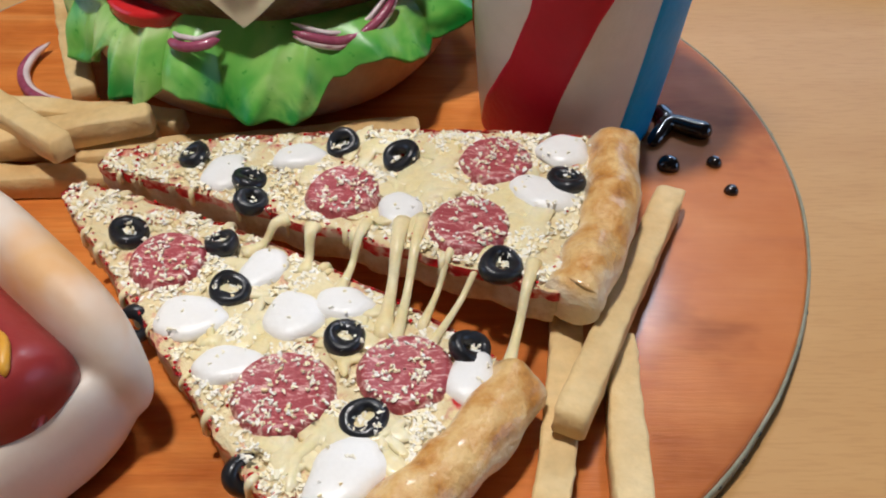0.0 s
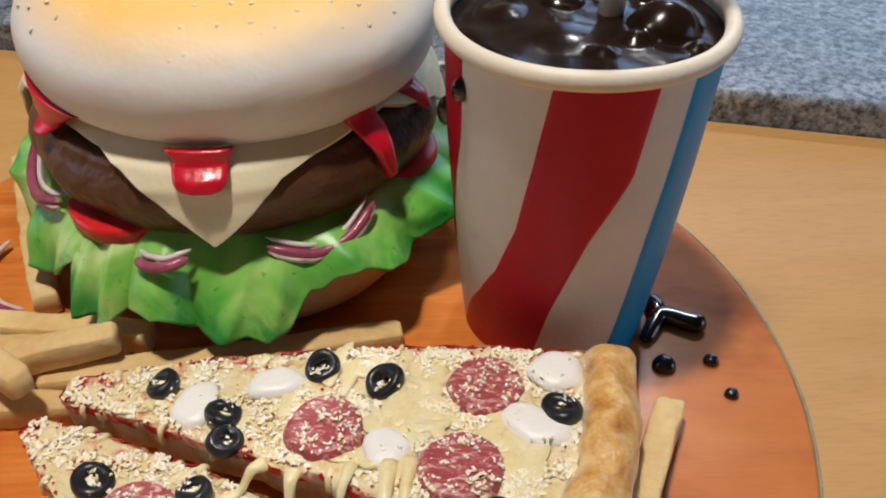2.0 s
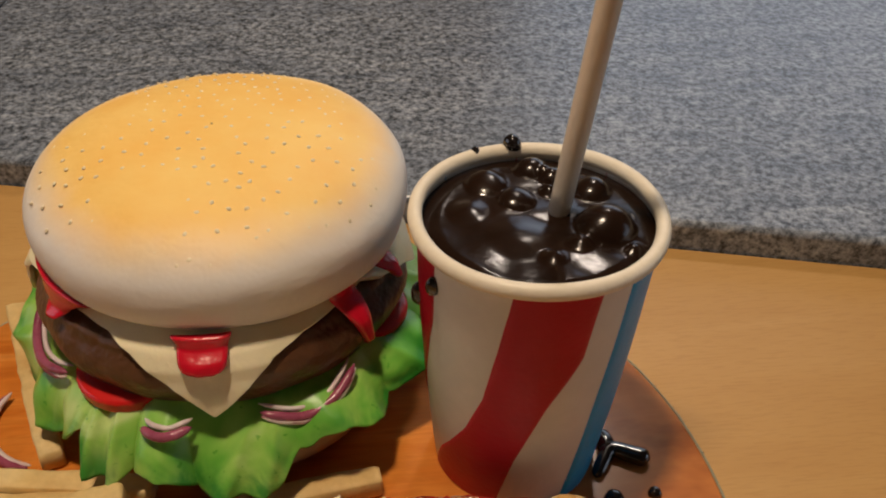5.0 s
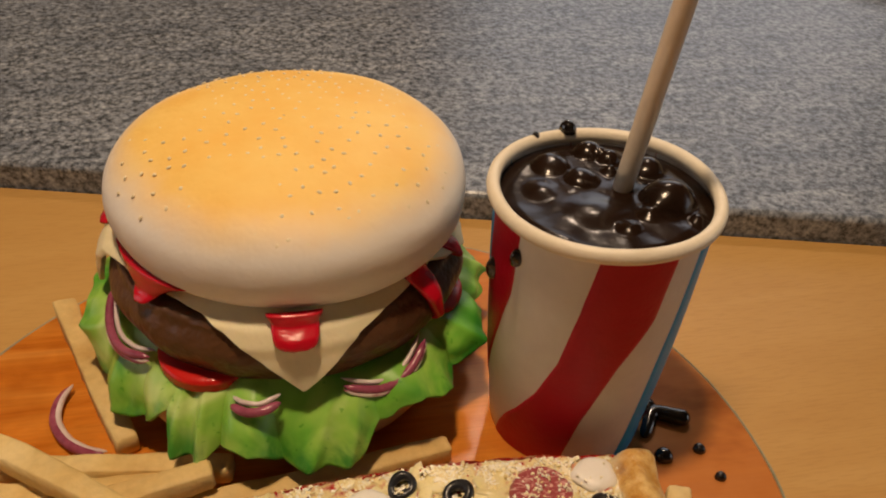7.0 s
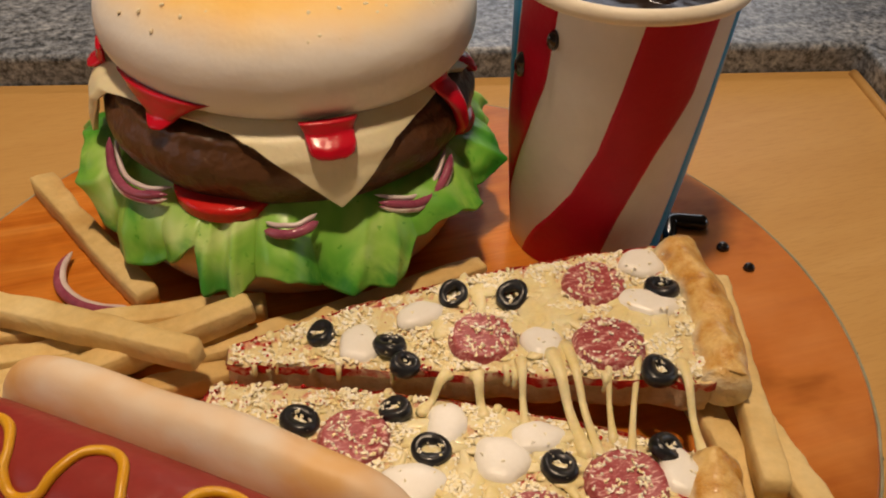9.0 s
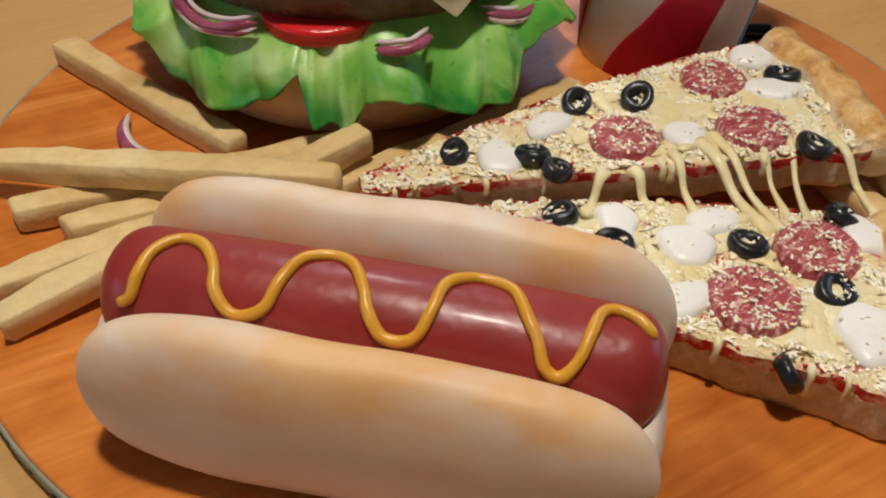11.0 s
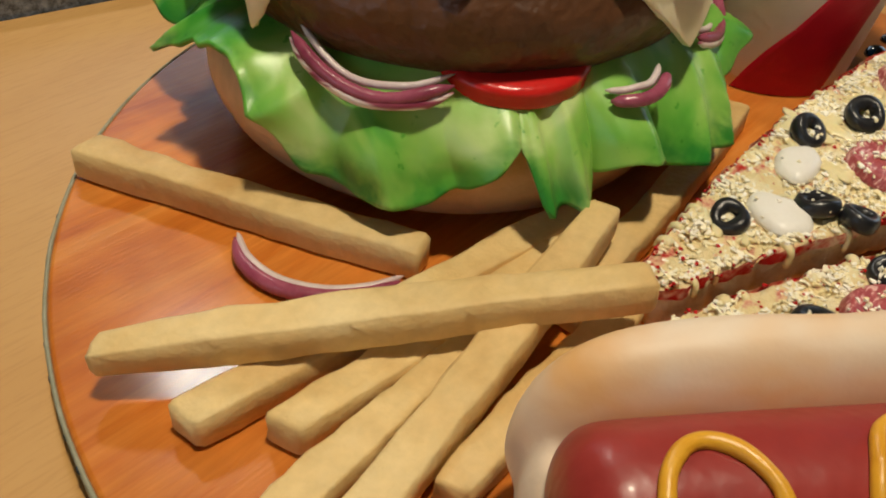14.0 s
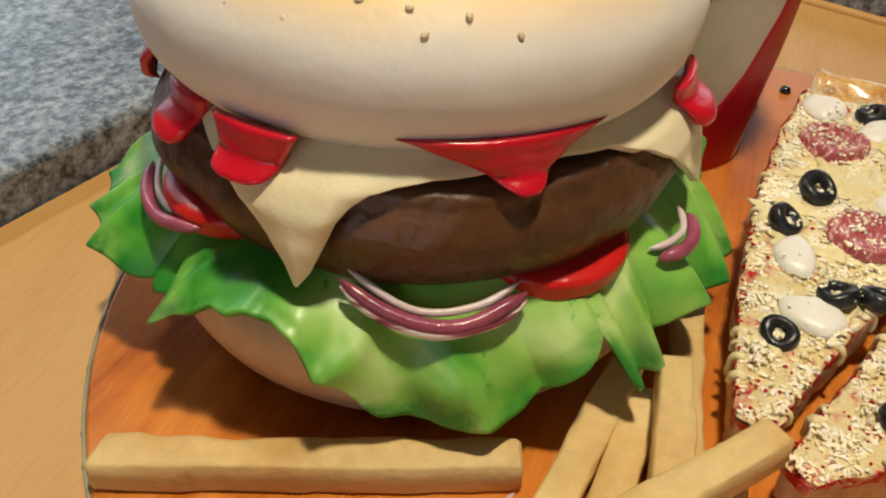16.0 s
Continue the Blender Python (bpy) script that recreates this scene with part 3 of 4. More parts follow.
# cheese: corners of a square slice hang over the patty; the hem as (degrees, height)
CHEESE_HEM = pieces([(20, 0.110), (40, 0.110), (75, 0.100), (90, 0.076), (105, 0.100), (120, 0.110), (150, 0.1108), (161.6, 0.1056), (166, 0.1018), (170.5, 0.097), (175.4, 0.0885), (178.6, 0.0805),
                     (180.6, 0.0725), (183.0, 0.0790), (185.3, 0.0895), (187, 0.0975), (189, 0.1020), (192, 0.1058), (196.5, 0.1078), (203, 0.1095), (216, 0.1105), (230, 0.1108), (240, 0.1092), (248.5, 0.1040),
                     (254, 0.0980), (259.5, 0.0900), (265, 0.0810), (270.5, 0.0715), (274, 0.0765), (278, 0.0830), (288, 0.1000), (298, 0.1065), (312, 0.1088), (325, 0.110), (345, 0.098), (360, 0.078), (375, 0.100), (380, 0.110)])


def cheese_at(u, w):
    a = 20 + 360 * u
    e = CHEESE_HEM(a)
    z = 0.119 + (e - 0.119) * w
    lift = 0.0014 * noise.noise(Vector((math.cos(radians(a)) * 3, math.sin(radians(a)) * 3, w))) * w
    if abs(a - 185) < 42:
        lift += 0.0050 * math.sin(math.pi * min(1, w * 0.85)) * (1 - abs(a - 185) / 42) ** 0.7
    if z < 0.092:
        lift += 0.0040 * (0.092 - z) / 0.02
    return ring_point(radians(a), (PATTY_R(z) if z > 0.088 else 0.1053) + 0.0030 + lift, z)


v, f = grid(cheese_at, 640, 18, True)
slice_ob = thick(part("cheese_slice", mesh_of("cheese_slice", v, f, M_CHEESE), burger, "pale yellow cheese slice with hanging corners"), 0.0030, 1.0)
rounded(slice_ob, 0.0007, 2)


# ketchup running from under the bun
def drip(a0, half, tip, start=0.116, out=0.0065, slant=0.0, square=1.0, seed=0):
    def at(u, w):
        s = 2 * u - 1
        z = start + (tip - start) * w
        neck = 0.24 if square < 2 else 0.72
        width = half * ((1 - neck) * (1 - w) ** 1.8 + neck * math.sqrt(max(0, 1 - w ** (4 * square))) + 0.01)
        a = radians(a0 + slant * w + s * width)
        bulge = 0.0042 * math.sqrt(max(0, 1 - s * s)) * (0.5 + 0.6 * w) * math.sqrt(max(0, 1 - w ** 6))
        return ring_point(a, max(PATTY_R(z), 0.0925) + out - 0.003 + bulge + 0.0006 * noise.noise(Vector((u * 4, w * 5, seed))), z)
    def inner(u, w):
        p = at(u, w)
        d = Vector((p.x - BX, p.y - BY, 0)).normalized()
        s = 2 * u - 1
        return p - d * (0.0022 + 0.0042 * math.sqrt(max(0, 1 - s * s)) * 0.5)
    nu, nv = 19, 18
    v1, f1 = grid(at, nu, nv)
    v2, f2 = grid(inner, nu, nv)
    n = len(v1)
    faces = f1 + [tuple(i + n for i in q[::-1]) for q in f2]
    rim = [i * nv for i in range(nu)] + [(nu - 1) * nv + j for j in range(1, nv)] + [i * nv + nv - 1 for i in range(nu - 2, -1, -1)] + [j for j in range(nv - 2, 0, -1)]
    faces += [(rim[k], rim[(k + 1) % len(rim)], rim[(k + 1) % len(rim)] + n, rim[k] + n) for k in range(len(rim))]
    part("ketchup", recalc(mesh_of("ketchup", v1 + v2, faces, M_KETCHUP)), burger, "glossy red ketchup drip")


drip(-90.5, 8.4, 0.1000, out=0.0110, square=3.0, seed=1)
drip(-144.0, 20.0, 0.1052, start=0.1225, out=0.0085, slant=3, seed=2)
drip(170.0, 9.0, 0.1040, square=2.2, start=0.120, out=0.0125, slant=-1, seed=3)
drip(147.0, 7.5, 0.1000, square=2.2, out=0.0075, seed=4)
drip(-45.5, 7.0, 0.0765, square=1.4, start=0.119, out=0.0065, slant=4, seed=5)
drip(-22.0, 9.0, 0.0980, out=0.0060, seed=6)
drip(20.0, 12.0, 0.0900, out=0.0060, seed=7)
drip(110.0, 11.0, 0.0880, out=0.0060, seed=8)

# lettuce: one ruffled leaf round the burger
LEAF = pieces([(-180, 0.057), (-176, 0.050), (-169, 0.0355), (-166, 0.0240), (-155, 0.0225), (-147, 0.0225), (-141, 0.0255), (-134, 0.0330), (-129.5, 0.046), (-127, 0.046), (-124.5, 0.027), (-119, 0.0245),
               (-115, 0.027), (-109, 0.0385), (-101.7, 0.036), (-96.5, 0.0245), (-90, 0.026), (-80, 0.024), (-76, 0.027), (-73, 0.036), (-65, 0.0445), (-60, 0.050), (-52, 0.0425), (-46, 0.037), (-35, 0.040),
               (-22, 0.050), (0, 0.045), (30, 0.045), (60, 0.030), (90, 0.042), (115, 0.043), (122, 0.046), (133, 0.046), (142, 0.040), (150, 0.041), (156, 0.0455), (164, 0.053), (173, 0.060), (180, 0.057)])


BUN_R = pieces([(0.0, 0.09), (0.004, 0.096), (0.018, 0.109), (0.033, 0.1125), (0.048, 0.107), (0.058, 0.090), (0.07, 0.05)])


# pleats of the leaf: degrees, width, depth, slant
FOLDS = [(-172, 2.6, 0.0070, -10), (-160, 6.0, -0.0035, -4), (-150, 4.5, 0.0055, 9), (-139, 4.0, -0.0045, 6), (-128, 2.0, -0.0075, 0), (-124, 1.7, 0.0085, 3), (-117.5, 1.9, 0.0100, 2), (-113, 1.8, -0.0070, 0),
         (-104, 5.0, 0.0060, 0), (-97, 2.8, -0.0055, 5), (-88, 3.2, 0.0075, -11), (-79, 3.4, 0.0090, -8), (-70, 4.0, -0.0040, 0), (-60, 6.0, 0.0050, 4), (-48, 4.5, 0.0045, 0), (-40, 2.6, -0.0040, 0),
         (-30, 3.0, 0.0070, 5), (-14, 4.0, -0.0050, 0), (4, 3.0, 0.0080, 4), (22, 3.4, 0.0070, -5), (40, 3.0, -0.0060, 0), (58, 3.2, 0.0080, 4), (75, 3.0, 0.0070, -6), (92, 3.2, -0.0060, 0), (110, 3.0, 0.0080, 5),
         (124, 2.4, 0.0060, 0), (133, 2.8, 0.0075, 3), (145, 2.6, -0.0070, 0), (151, 2.0, -0.0060, 3), (158, 2.2, 0.0080, -5), (166, 3.5, -0.0040, 0)]


def leaf_at(u, w):
    a = -180 + 360 * u
    e = sum(LEAF((a + d + 180) % 360 - 180) for d in (-1.6, -0.8, 0, 0.8, 1.6)) / 5
    e += 0.0038 * max(0.0, min(1.0, 2.2 * math.cos(radians(a + 105)) + 0.4))
    z0 = 0.068
    z = z0 + (e - z0) * w ** 1.1
    r = 0.094 + 0.0185 * math.sin(min(1.0, w * 1.25) * math.pi / 2)
    cs = Vector((math.cos(radians(a)), math.sin(radians(a)), 0))
    small = noise.noise(cs * 13 + Vector((0, 0, w * 2.5)))
    soft = noise.noise(cs * 5.0 + Vector((0, 0, w * 1.6)))
    r += (0.0014 * small + 0.0060 * soft + 0.0020) * w ** 0.8 + 0.0095 * w ** 2.4
    z += 0.0022 * noise.noise(cs * 14 + Vector((0, 0, 9.0))) * w ** 2
    for a0, wide, deep, slant in FOLDS:
        d = abs((a - a0 - slant * (w - 0.8) + 180) % 360 - 180)
        if d < 30:
            r += 1.15 * deep * math.exp(-(d / wide) ** 1.25) * w ** 0.6
    r = max(r, BUN_R(z) + 0.0028)
    return ring_point(radians(a), r, z)


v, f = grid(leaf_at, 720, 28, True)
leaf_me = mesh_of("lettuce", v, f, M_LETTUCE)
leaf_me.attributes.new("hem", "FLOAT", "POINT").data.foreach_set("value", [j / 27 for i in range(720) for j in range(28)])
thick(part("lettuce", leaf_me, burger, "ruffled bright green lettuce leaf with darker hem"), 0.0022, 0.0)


# tomato and onion slices between leaf and patty
def disc_slice(name, a, r_mid, z, radius, depth, material, label, tilt=10.0):
    line = smooth_line([(0.0005, -depth / 2, 0), (radius * 0.9, -depth / 2, 0), (radius, 0, 0), (radius * 0.9, depth / 2, 0), (0.0005, depth / 2, 0)], 16)
    v, f = lathe([(max(0.0004, p.x), p.y) for p in line], (0, 0, 0), 40)
    m = Matrix.Translation(ring_point(radians(a), r_mid, z)) @ Matrix.Rotation(radians(a), 4, "Z") @ Matrix.Rotation(radians(tilt), 4, "Y")
    part(name, recalc(mesh_of(name, [m @ p for p in v], f, material)), burger, label)


for a, z, rr in ((-126.0, 0.0665, 0.031), (148.0, 0.074, 0.030), (-20.0, 0.066, 0.030), (60.0, 0.066, 0.034)):
    disc_slice("tomato_slice", a, 0.079, z, rr, 0.0095, M_TOMATO, "red tomato slice", 5)


def onion_arc(a0, a1, z0, z1, sag, out, layers=3, seed=0):
    for k in range(layers):
        pts = []
        for i in range(15):
            s = i / 14
            a = radians(a0 + (a1 - a0) * s)
            z = z0 + (z1 - z0) * s - sag * math.sin(math.pi * s) + 0.0022 * (layers / 2 - k) + 0.0012 * noise.noise(Vector((s * 4, seed, k)))
            pts.append(ring_point(a, out + 0.0008 * k + 0.006 * math.sin(math.pi * s) - 0.0035 * (k == 0), z))
        v, f = tube(pts, rounded_ends(15, (0.0014, 0.0026, 0.0022)[k % 3], 0.2), 10, 1.0)
        part("onion_slice", recalc(mesh_of("onion_slice", v, f, (M_ONION_WHITE, M_ONION_PURPLE, M_ONION)[k % 3])), burger, "purple and white onion slice")


M_ONION_WHITE = stuff_material("white onion flesh", [(0.3, (0.60, 0.44, 0.46)), (0.7, (0.80, 0.73, 0.71))], 45.0, 0.3, mottle=0.05)
M_ONION_PURPLE = stuff_material("purple onion skin", [(0.3, (0.22, 0.035, 0.075)), (0.7, (0.42, 0.11, 0.18))], 70.0, 0.25, mottle=0.1)
onion_arc(-173, -140, 0.0730, 0.0665, 0.0085, 0.106, seed=1)
onion_arc(-110, -96, 0.0610, 0.0650, 0.0, 0.1115, 2, seed=2)
onion_arc(-78, -48, 0.0645, 0.0700, 0.0090, 0.1068, seed=3)
onion_arc(128, 156, 0.0700, 0.0720, 0.0040, 0.106, 2, seed=5)

# ---- hot dog ----
HD, HN, HC = Vector((0.745, -0.667, 0)), Vector((0.667, 0.745, 0)), Vector((-0.2087, 0.2398, 0))
hot_dog = thing("hot_dog", HC, "hot dog cake, red sausage with mustard in a pale bread roll", "hot dog")


def dog(u, s, z):
    return HC + HD * u + HN * s + Vector((0, 0, z))


def lobe(u0, u1, s, z, half_s, half_z, blunt, seed, lean=0.0):
    """A blunt-ended bread lobe along the roll."""
    nu, nv = 56, 40
    verts, faces = [], []
    for i in range(nu):
        q = -math.cos(math.pi * i / (nu - 1))
        k = max(0.0, 1 - abs(q) ** blunt) ** 0.5
        x = (u0 + u1) / 2 + (u1 - u0) / 2 * q
        for j in range(nv):
            b = 2 * math.pi * j / nv
            cx, cz = math.cos(b), math.sin(b)
            px, pz = math.copysign(abs(cx) ** 0.86, cx) * half_s, math.copysign(abs(cz) ** 0.86, cz) * half_z
            n = noise.noise(Vector((x * 24, (s + px) * 26, (z + pz) * 26 + seed)))
            ss, zz = s + px * k + lean * (z + pz * k), z - half_z * 0.12 * (1 - k) + pz * k
            verts.append(dog(x, ss + 0.0012 * n, max(0.0004, zz + 0.0016 * n)))
    for i in range(nu - 1):
        faces += [(i * nv + j, i * nv + (j + 1) % nv, (i + 1) * nv + (j + 1) % nv, (i + 1) * nv + j) for j in range(nv)]
    return verts, faces


verts, faces = [], []
for shape in ((-0.0945, 0.1010, -0.0330, 0.0352, 0.0152, 0.0352, 6.0, 1), (-0.0985, 0.1040, 0.0330, 0.0385, 0.0150, 0.0378, 6.0, 2), (-0.0930, 0.0985, 0.0, 0.0160, 0.040, 0.0156, 8.0, 3),
              (-0.0985, -0.0800, 0.0, 0.0250, 0.034, 0.0245, 2.2, 4), (0.0850, 0.1030, 0.0, 0.0240, 0.034, 0.0235, 2.2, 5)):
    pv, pf = lobe(*shape)
    faces += [tuple(i + len(verts) for i in q) for q in pf]
    verts += pv
roll = part("bread_roll", recalc(mesh_of("bread_roll", verts, faces, M_ROLL)), hot_dog, "pale cream bread roll with tan baked patches")
knit = roll.modifiers.new("one dough", "REMESH")
knit.mode, knit.voxel_size, knit.use_smooth_shade = "VOXEL", 0.0018, True
soft = roll.modifiers.new("soft joins", "SMOOTH")
soft.factor, soft.iterations = 0.5, 14

SAUSAGE_R, SAUSAGE_Z = 0.0225, 0.0495
pts, rad = [], []
for i in range(65):
    q = -1 + 2 * i / 64
    x = 0.0971 * math.sin(math.sin(q * math.pi / 2) * math.pi / 2)
    pts.append(dog(x + 0.0018, 0, SAUSAGE_Z - 0.003 * (x / 0.097) ** 2))
    rad.append(SAUSAGE_R * math.sqrt(max(0.004, 1 - max(0.0, (abs(x) - 0.080) / 0.0172) ** 2.8)))
v, f = tube(pts, rad, 36)
part("sausage", recalc(mesh_of("sausage", v, f, M_SAUSAGE)), hot_dog, "shiny dark red sausage")


# mustard: along the sausage, degrees round it
MUSTARD = smooth_line([(-0.0815, -60, 0), (-0.0772, -52, 0), (-0.0762, -34, 0), (-0.0742, -12, 0), (-0.069, 4, 0), (-0.0632, 8, 0), (-0.0568, 0, 0), (-0.0515, -18, 0), (-0.049, -37, 0), (-0.0432, -52, 0), (-0.037, -53, 0),
                       (-0.031, -43, 0), (-0.0285, -22, 0), (-0.0245, 3, 0), (-0.019, 14, 0), (-0.0125, 16, 0), (-0.0062, 6, 0), (-0.0005, -18, 0), (0.002, -33, 0), (0.0075, -50, 0), (0.0145, -52, 0), (0.0195, -43, 0),
                       (0.0222, -21, 0), (0.0243, 4, 0), (0.031, 19, 0), (0.0385, 21, 0), (0.046, 12, 0), (0.0522, -15, 0), (0.056, -30, 0), (0.0595, -50, 0), (0.0648, -55, 0), (0.0695, -40, 0), (0.072, -18, 0), (0.0745, 5, 0),
                       (0.079, 13, 0), (0.0850, 9, 0), (0.0925, -4, 0)], 260)


def mustard_point(p):
    u, ang = p.x, radians(p.y)
    r = SAUSAGE_R * math.sqrt(max(0.15, 1 - max(0.0, (abs(u - 0.0018) - 0.082) / 0.0161) ** 2.2)) + 0.0007
    return dog(u, r * math.sin(ang), SAUSAGE_Z - 0.003 * (u / 0.102) ** 2 + r * math.cos(ang))


pts = [mustard_point(p) for p in MUSTARD]
v, f = tube(pts, [r * (1 + 0.14 * noise.noise(Vector((i * 0.11, 0, 4)))) for i, r in enumerate(rounded_ends(260, 0.0021, 0.012))], 10)
part("mustard", recalc(mesh_of("mustard", v, f, M_MUSTARD)), hot_dog, "wavy line of yellow mustard")

# ---- drinking cup ----
C0, C1, R0, R1, CUP_H = Vector((0.0665, 0.410, 0)), Vector((0.0685, 0.406, 0)), 0.0462, 0.0580, 0.166
cup = thing("drinking_cup", C0, "white cup with wavy red and blue stripes, full of cola", "cup")


def cup_point(a, z, out=0.0):
    k = z / CUP_H
    r = R0 + (R1 - R0) * k + 0.0016 * math.sin(math.pi * k) + out + 0.0006 * noise.noise(Vector((math.cos(a) * 2, math.sin(a) * 2, z * 20)))
    return C0.lerp(C1, k) + Vector((r * math.cos(a), r * math.sin(a), z))


v, f = grid(lambda u, w: cup_point(2 * math.pi * u, 0.0004 + (CUP_H - 0.0004) * w), 96, 24, True)
f.append(tuple(i * 24 for i in range(96)))
part("body", recalc(mesh_of("body", v, f, M_WHITE)), cup, "white fondant cup wall")


def stripe(left, right, material, label):
    """A band of fondant between two wavy edges, given as (height, degrees)."""
    l, r = pieces(left), pieces(right)
    def at(u, w):
        z = 0.0008 + (CUP_H - 0.001) * w
        a = l(z) + (r(z) - l(z)) * u
        lip = 0.0007 if 0.02 < u < 0.98 else -0.0002
        return cup_point(radians(a), z, lip)
    v, f = grid(at, 22, 40)
    part("stripe", recalc(mesh_of("stripe", v, f, material)), cup, label)


RED_L = [(0.0, -172), (0.012, -166), (0.025, -158), (0.039, -147), (0.060, -134), (0.090, -123), (0.128, -116.5), (0.166, -111)]
RED_R = [(0.0, -112), (0.009, -110), (0.043, -102.5), (0.065, -96), (0.089, -88.5), (0.107, -80.5), (0.1225, -74), (0.166, -69.5)]
stripe(RED_L, RED_R, M_RED, "wavy red stripe")
BLUE_L = [(0.0, -67), (0.049, -62), (0.097, -58), (0.135, -55), (0.166, -53)]
stripe(BLUE_L, [(z, a + 50) for z, a in BLUE_L], M_BLUE, "wavy blue stripe")
RED2_R = [(0.0, 148), (0.020, 158), (0.048, 174.5), (0.088, 191.5), (0.121, 202.5), (0.130, 203.5), (0.166, 206)]
stripe([(z, a - 30) for z, a in RED2_R], RED2_R, M_RED, "wavy red stripe")
stripe([(z, a - 72) for z, a in RED2_R], [(z, a - 31) for z, a in RED2_R], M_BLUE, "wavy blue stripe")
stripe([(z, a - 165) for z, a in RED2_R], [(z, a - 115) for z, a in RED2_R], M_RED, "wavy red stripe")

pts = [C1 + Vector((0.0592 * math.cos(a), 0.0592 * math.sin(a), 0.1690 + 0.0006 * math.sin(3 * a))) for a in [2 * math.pi * i / 96 for i in range(96)]]
verts, faces = [], []
for i, p in enumerate(pts):
    d = Vector((p.x - C1.x, p.y - C1.y, 0)).normalized()
    for k in range(12):
        b = 2 * math.pi * k / 12
        verts.append(p + d * 0.0036 * math.cos(b) + Vector((0, 0, 0.0042 * math.sin(b))))
faces = [(i * 12 + k, ((i + 1) % 96) * 12 + k, ((i + 1) % 96) * 12 + (k + 1) % 12, i * 12 + (k + 1) % 12) for i in range(96) for k in range(12)]
part("rim", recalc(mesh_of("rim", verts, faces, M_RIM)), cup, "rounded ivory rim")

# bubbles in the syrup: place, height, radius
BUBBLES = [(0.0305, -0.010, 0.0105, 0.0150), (-0.0075, 0.016, 0.0055, 0.0100), (0.0315, 0.022, 0.0065, 0.0100), (0.0015, -0.031, 0.0030, 0.0075), (0.0045, 0.043, 0.0060, 0.0095), (0.0410, -0.029, 0.0040, 0.0070),
           (-0.0205, 0.032, 0.0045, 0.0110), (0.0135, 0.034, 0.0050, 0.0070), (0.0100, 0.022, 0.0040, 0.0060), (0.0160, -0.022, 0.0035, 0.0080), (-0.0100, -0.014, 0.0030, 0.0190), (-0.0330, 0.010, 0.0025, 0.0120)]


def drink_at(u, w):
    a, r = 2 * math.pi * u, 0.0572 * (1 - w) + 0.0003
    x, y = r * math.cos(a), r * math.sin(a)
    inner = min(1, (0.0585 - r) * 90)
    z = 0.1630 + 0.0030 * inner
    q = Vector((x * 34, y * 34, 5))
    z += (0.0022 * noise.noise(q) + 0.0008 * noise.noise(q * 2.3)) * inner
    for bx, by, h, s in BUBBLES:
        d = math.hypot(x - bx, y - by) / s
        z += h * (1 - d * d) ** (0.8 if h > 0.0042 else 2.0) * inner if d < 1 else 0.0
    return C1 + Vector((x, y, z))


v, f = grid(drink_at, 180, 80, True)
f.append(tuple(i * 80 + 79 for i in range(180)))
part("drink", recalc(mesh_of("drink", v, f, M_COLA)), cup, "glossy dark brown bubbling cola")


def cup_drop(a, z, w, h, n_seed):
    me = blob_mesh("drip", M_DROP, 1.0, 1.0, n_seed, 0.08, 18, 7)
    c = cup_point(radians(a), z, -0.0004)
    m = Matrix.Translation(c) @ Matrix.Rotation(radians(a), 4, "Z") @ Matrix.Rotation(radians(90), 4, "Y") @ Matrix.Diagonal((h, w, 0.0052, 1))
    me.transform(m)
    part("drip", me, cup, "dark syrup drop on the cup wall")


cup_drop(-178, 0.1245, 0.0038, 0.0072, 1)
cup_drop(-155, 0.1480, 0.0030, 0.0056, 2)
for k, (a, rr) in enumerate(((93, 0.0052), (113, 0.0026))):
    me = blob_mesh("drip", M_DROP, rr, rr * 1.3, k + 5, 0.12, 16, 7)
    me.transform(Matrix.Translation(C1 + Vector((0.0595 * math.cos(radians(a)), 0.0595 * math.sin(radians(a)), 0.1710))))
    part("drip", me, cup, "dark syrup drop on the rim")

straw = thing("drinking_straw", (0.0795, 0.412, 0.163), "plain ivory drinking straw standing in the cup of cola", "straw")
axis = [Vector((0.0795 + 0.07 * h, 0.412 - 0.12 * h, 0.160 + h)) for h in [0.02 * i for i in range(12)]]
v, f = tube(axis, [0.0054] * 12, 20, 1.0, Vector((0, 1, 0)))
part("tube", recalc(mesh_of("tube", v, f[:-1], M_STRAW)), straw)

# ---- spilled syrup on the board ----
def spill(x, y, r, h, seed, label, wob=0.06, stretch=1.0, turn=0.0):
    me = blob_mesh("syrup_drop", M_DROP, r, h, seed, wob, 22, 8)
    ob = new("syrup_drop", me)
    ob.matrix_world = Matrix.Translation((x, y, 0.0002)) @ Matrix.Rotation(radians(turn), 4, "Z") @ Matrix.Diagonal((stretch, 1, 1, 1))
    return tagged(ob, label, "sauce drop", "syrup drops on the board")


spill(0.1160, 0.3630, 0.0058, 0.0058, 11, "round glossy black syrup drop on the board")
spill(0.1400, 0.3650, 0.0040, 0.0042, 12, "small glossy black syrup drop on the board")
spill(0.1440, 0.3430, 0.0036, 0.0038, 13, "small glossy black syrup drop on the board")
pts = smooth_line([(0.109, 0.378, 0.002), (0.115, 0.387, 0.003), (0.122, 0.396, 0.0035), (0.134, 0.391, 0.0035), (0.143, 0.3865, 0.0035)], 26)
v, f = tube(pts, [q * (0.75 + 0.5 * i / 25) for i, q in enumerate(rounded_ends(26, 0.0050, 0.14))], 12, 0.85)
tagged(new("syrup_puddle", recalc(mesh_of("syrup_puddle", v, f, M_DROP))), "glossy black syrup run beside the cup's foot", "sauce drop", "syrup drops on the board")
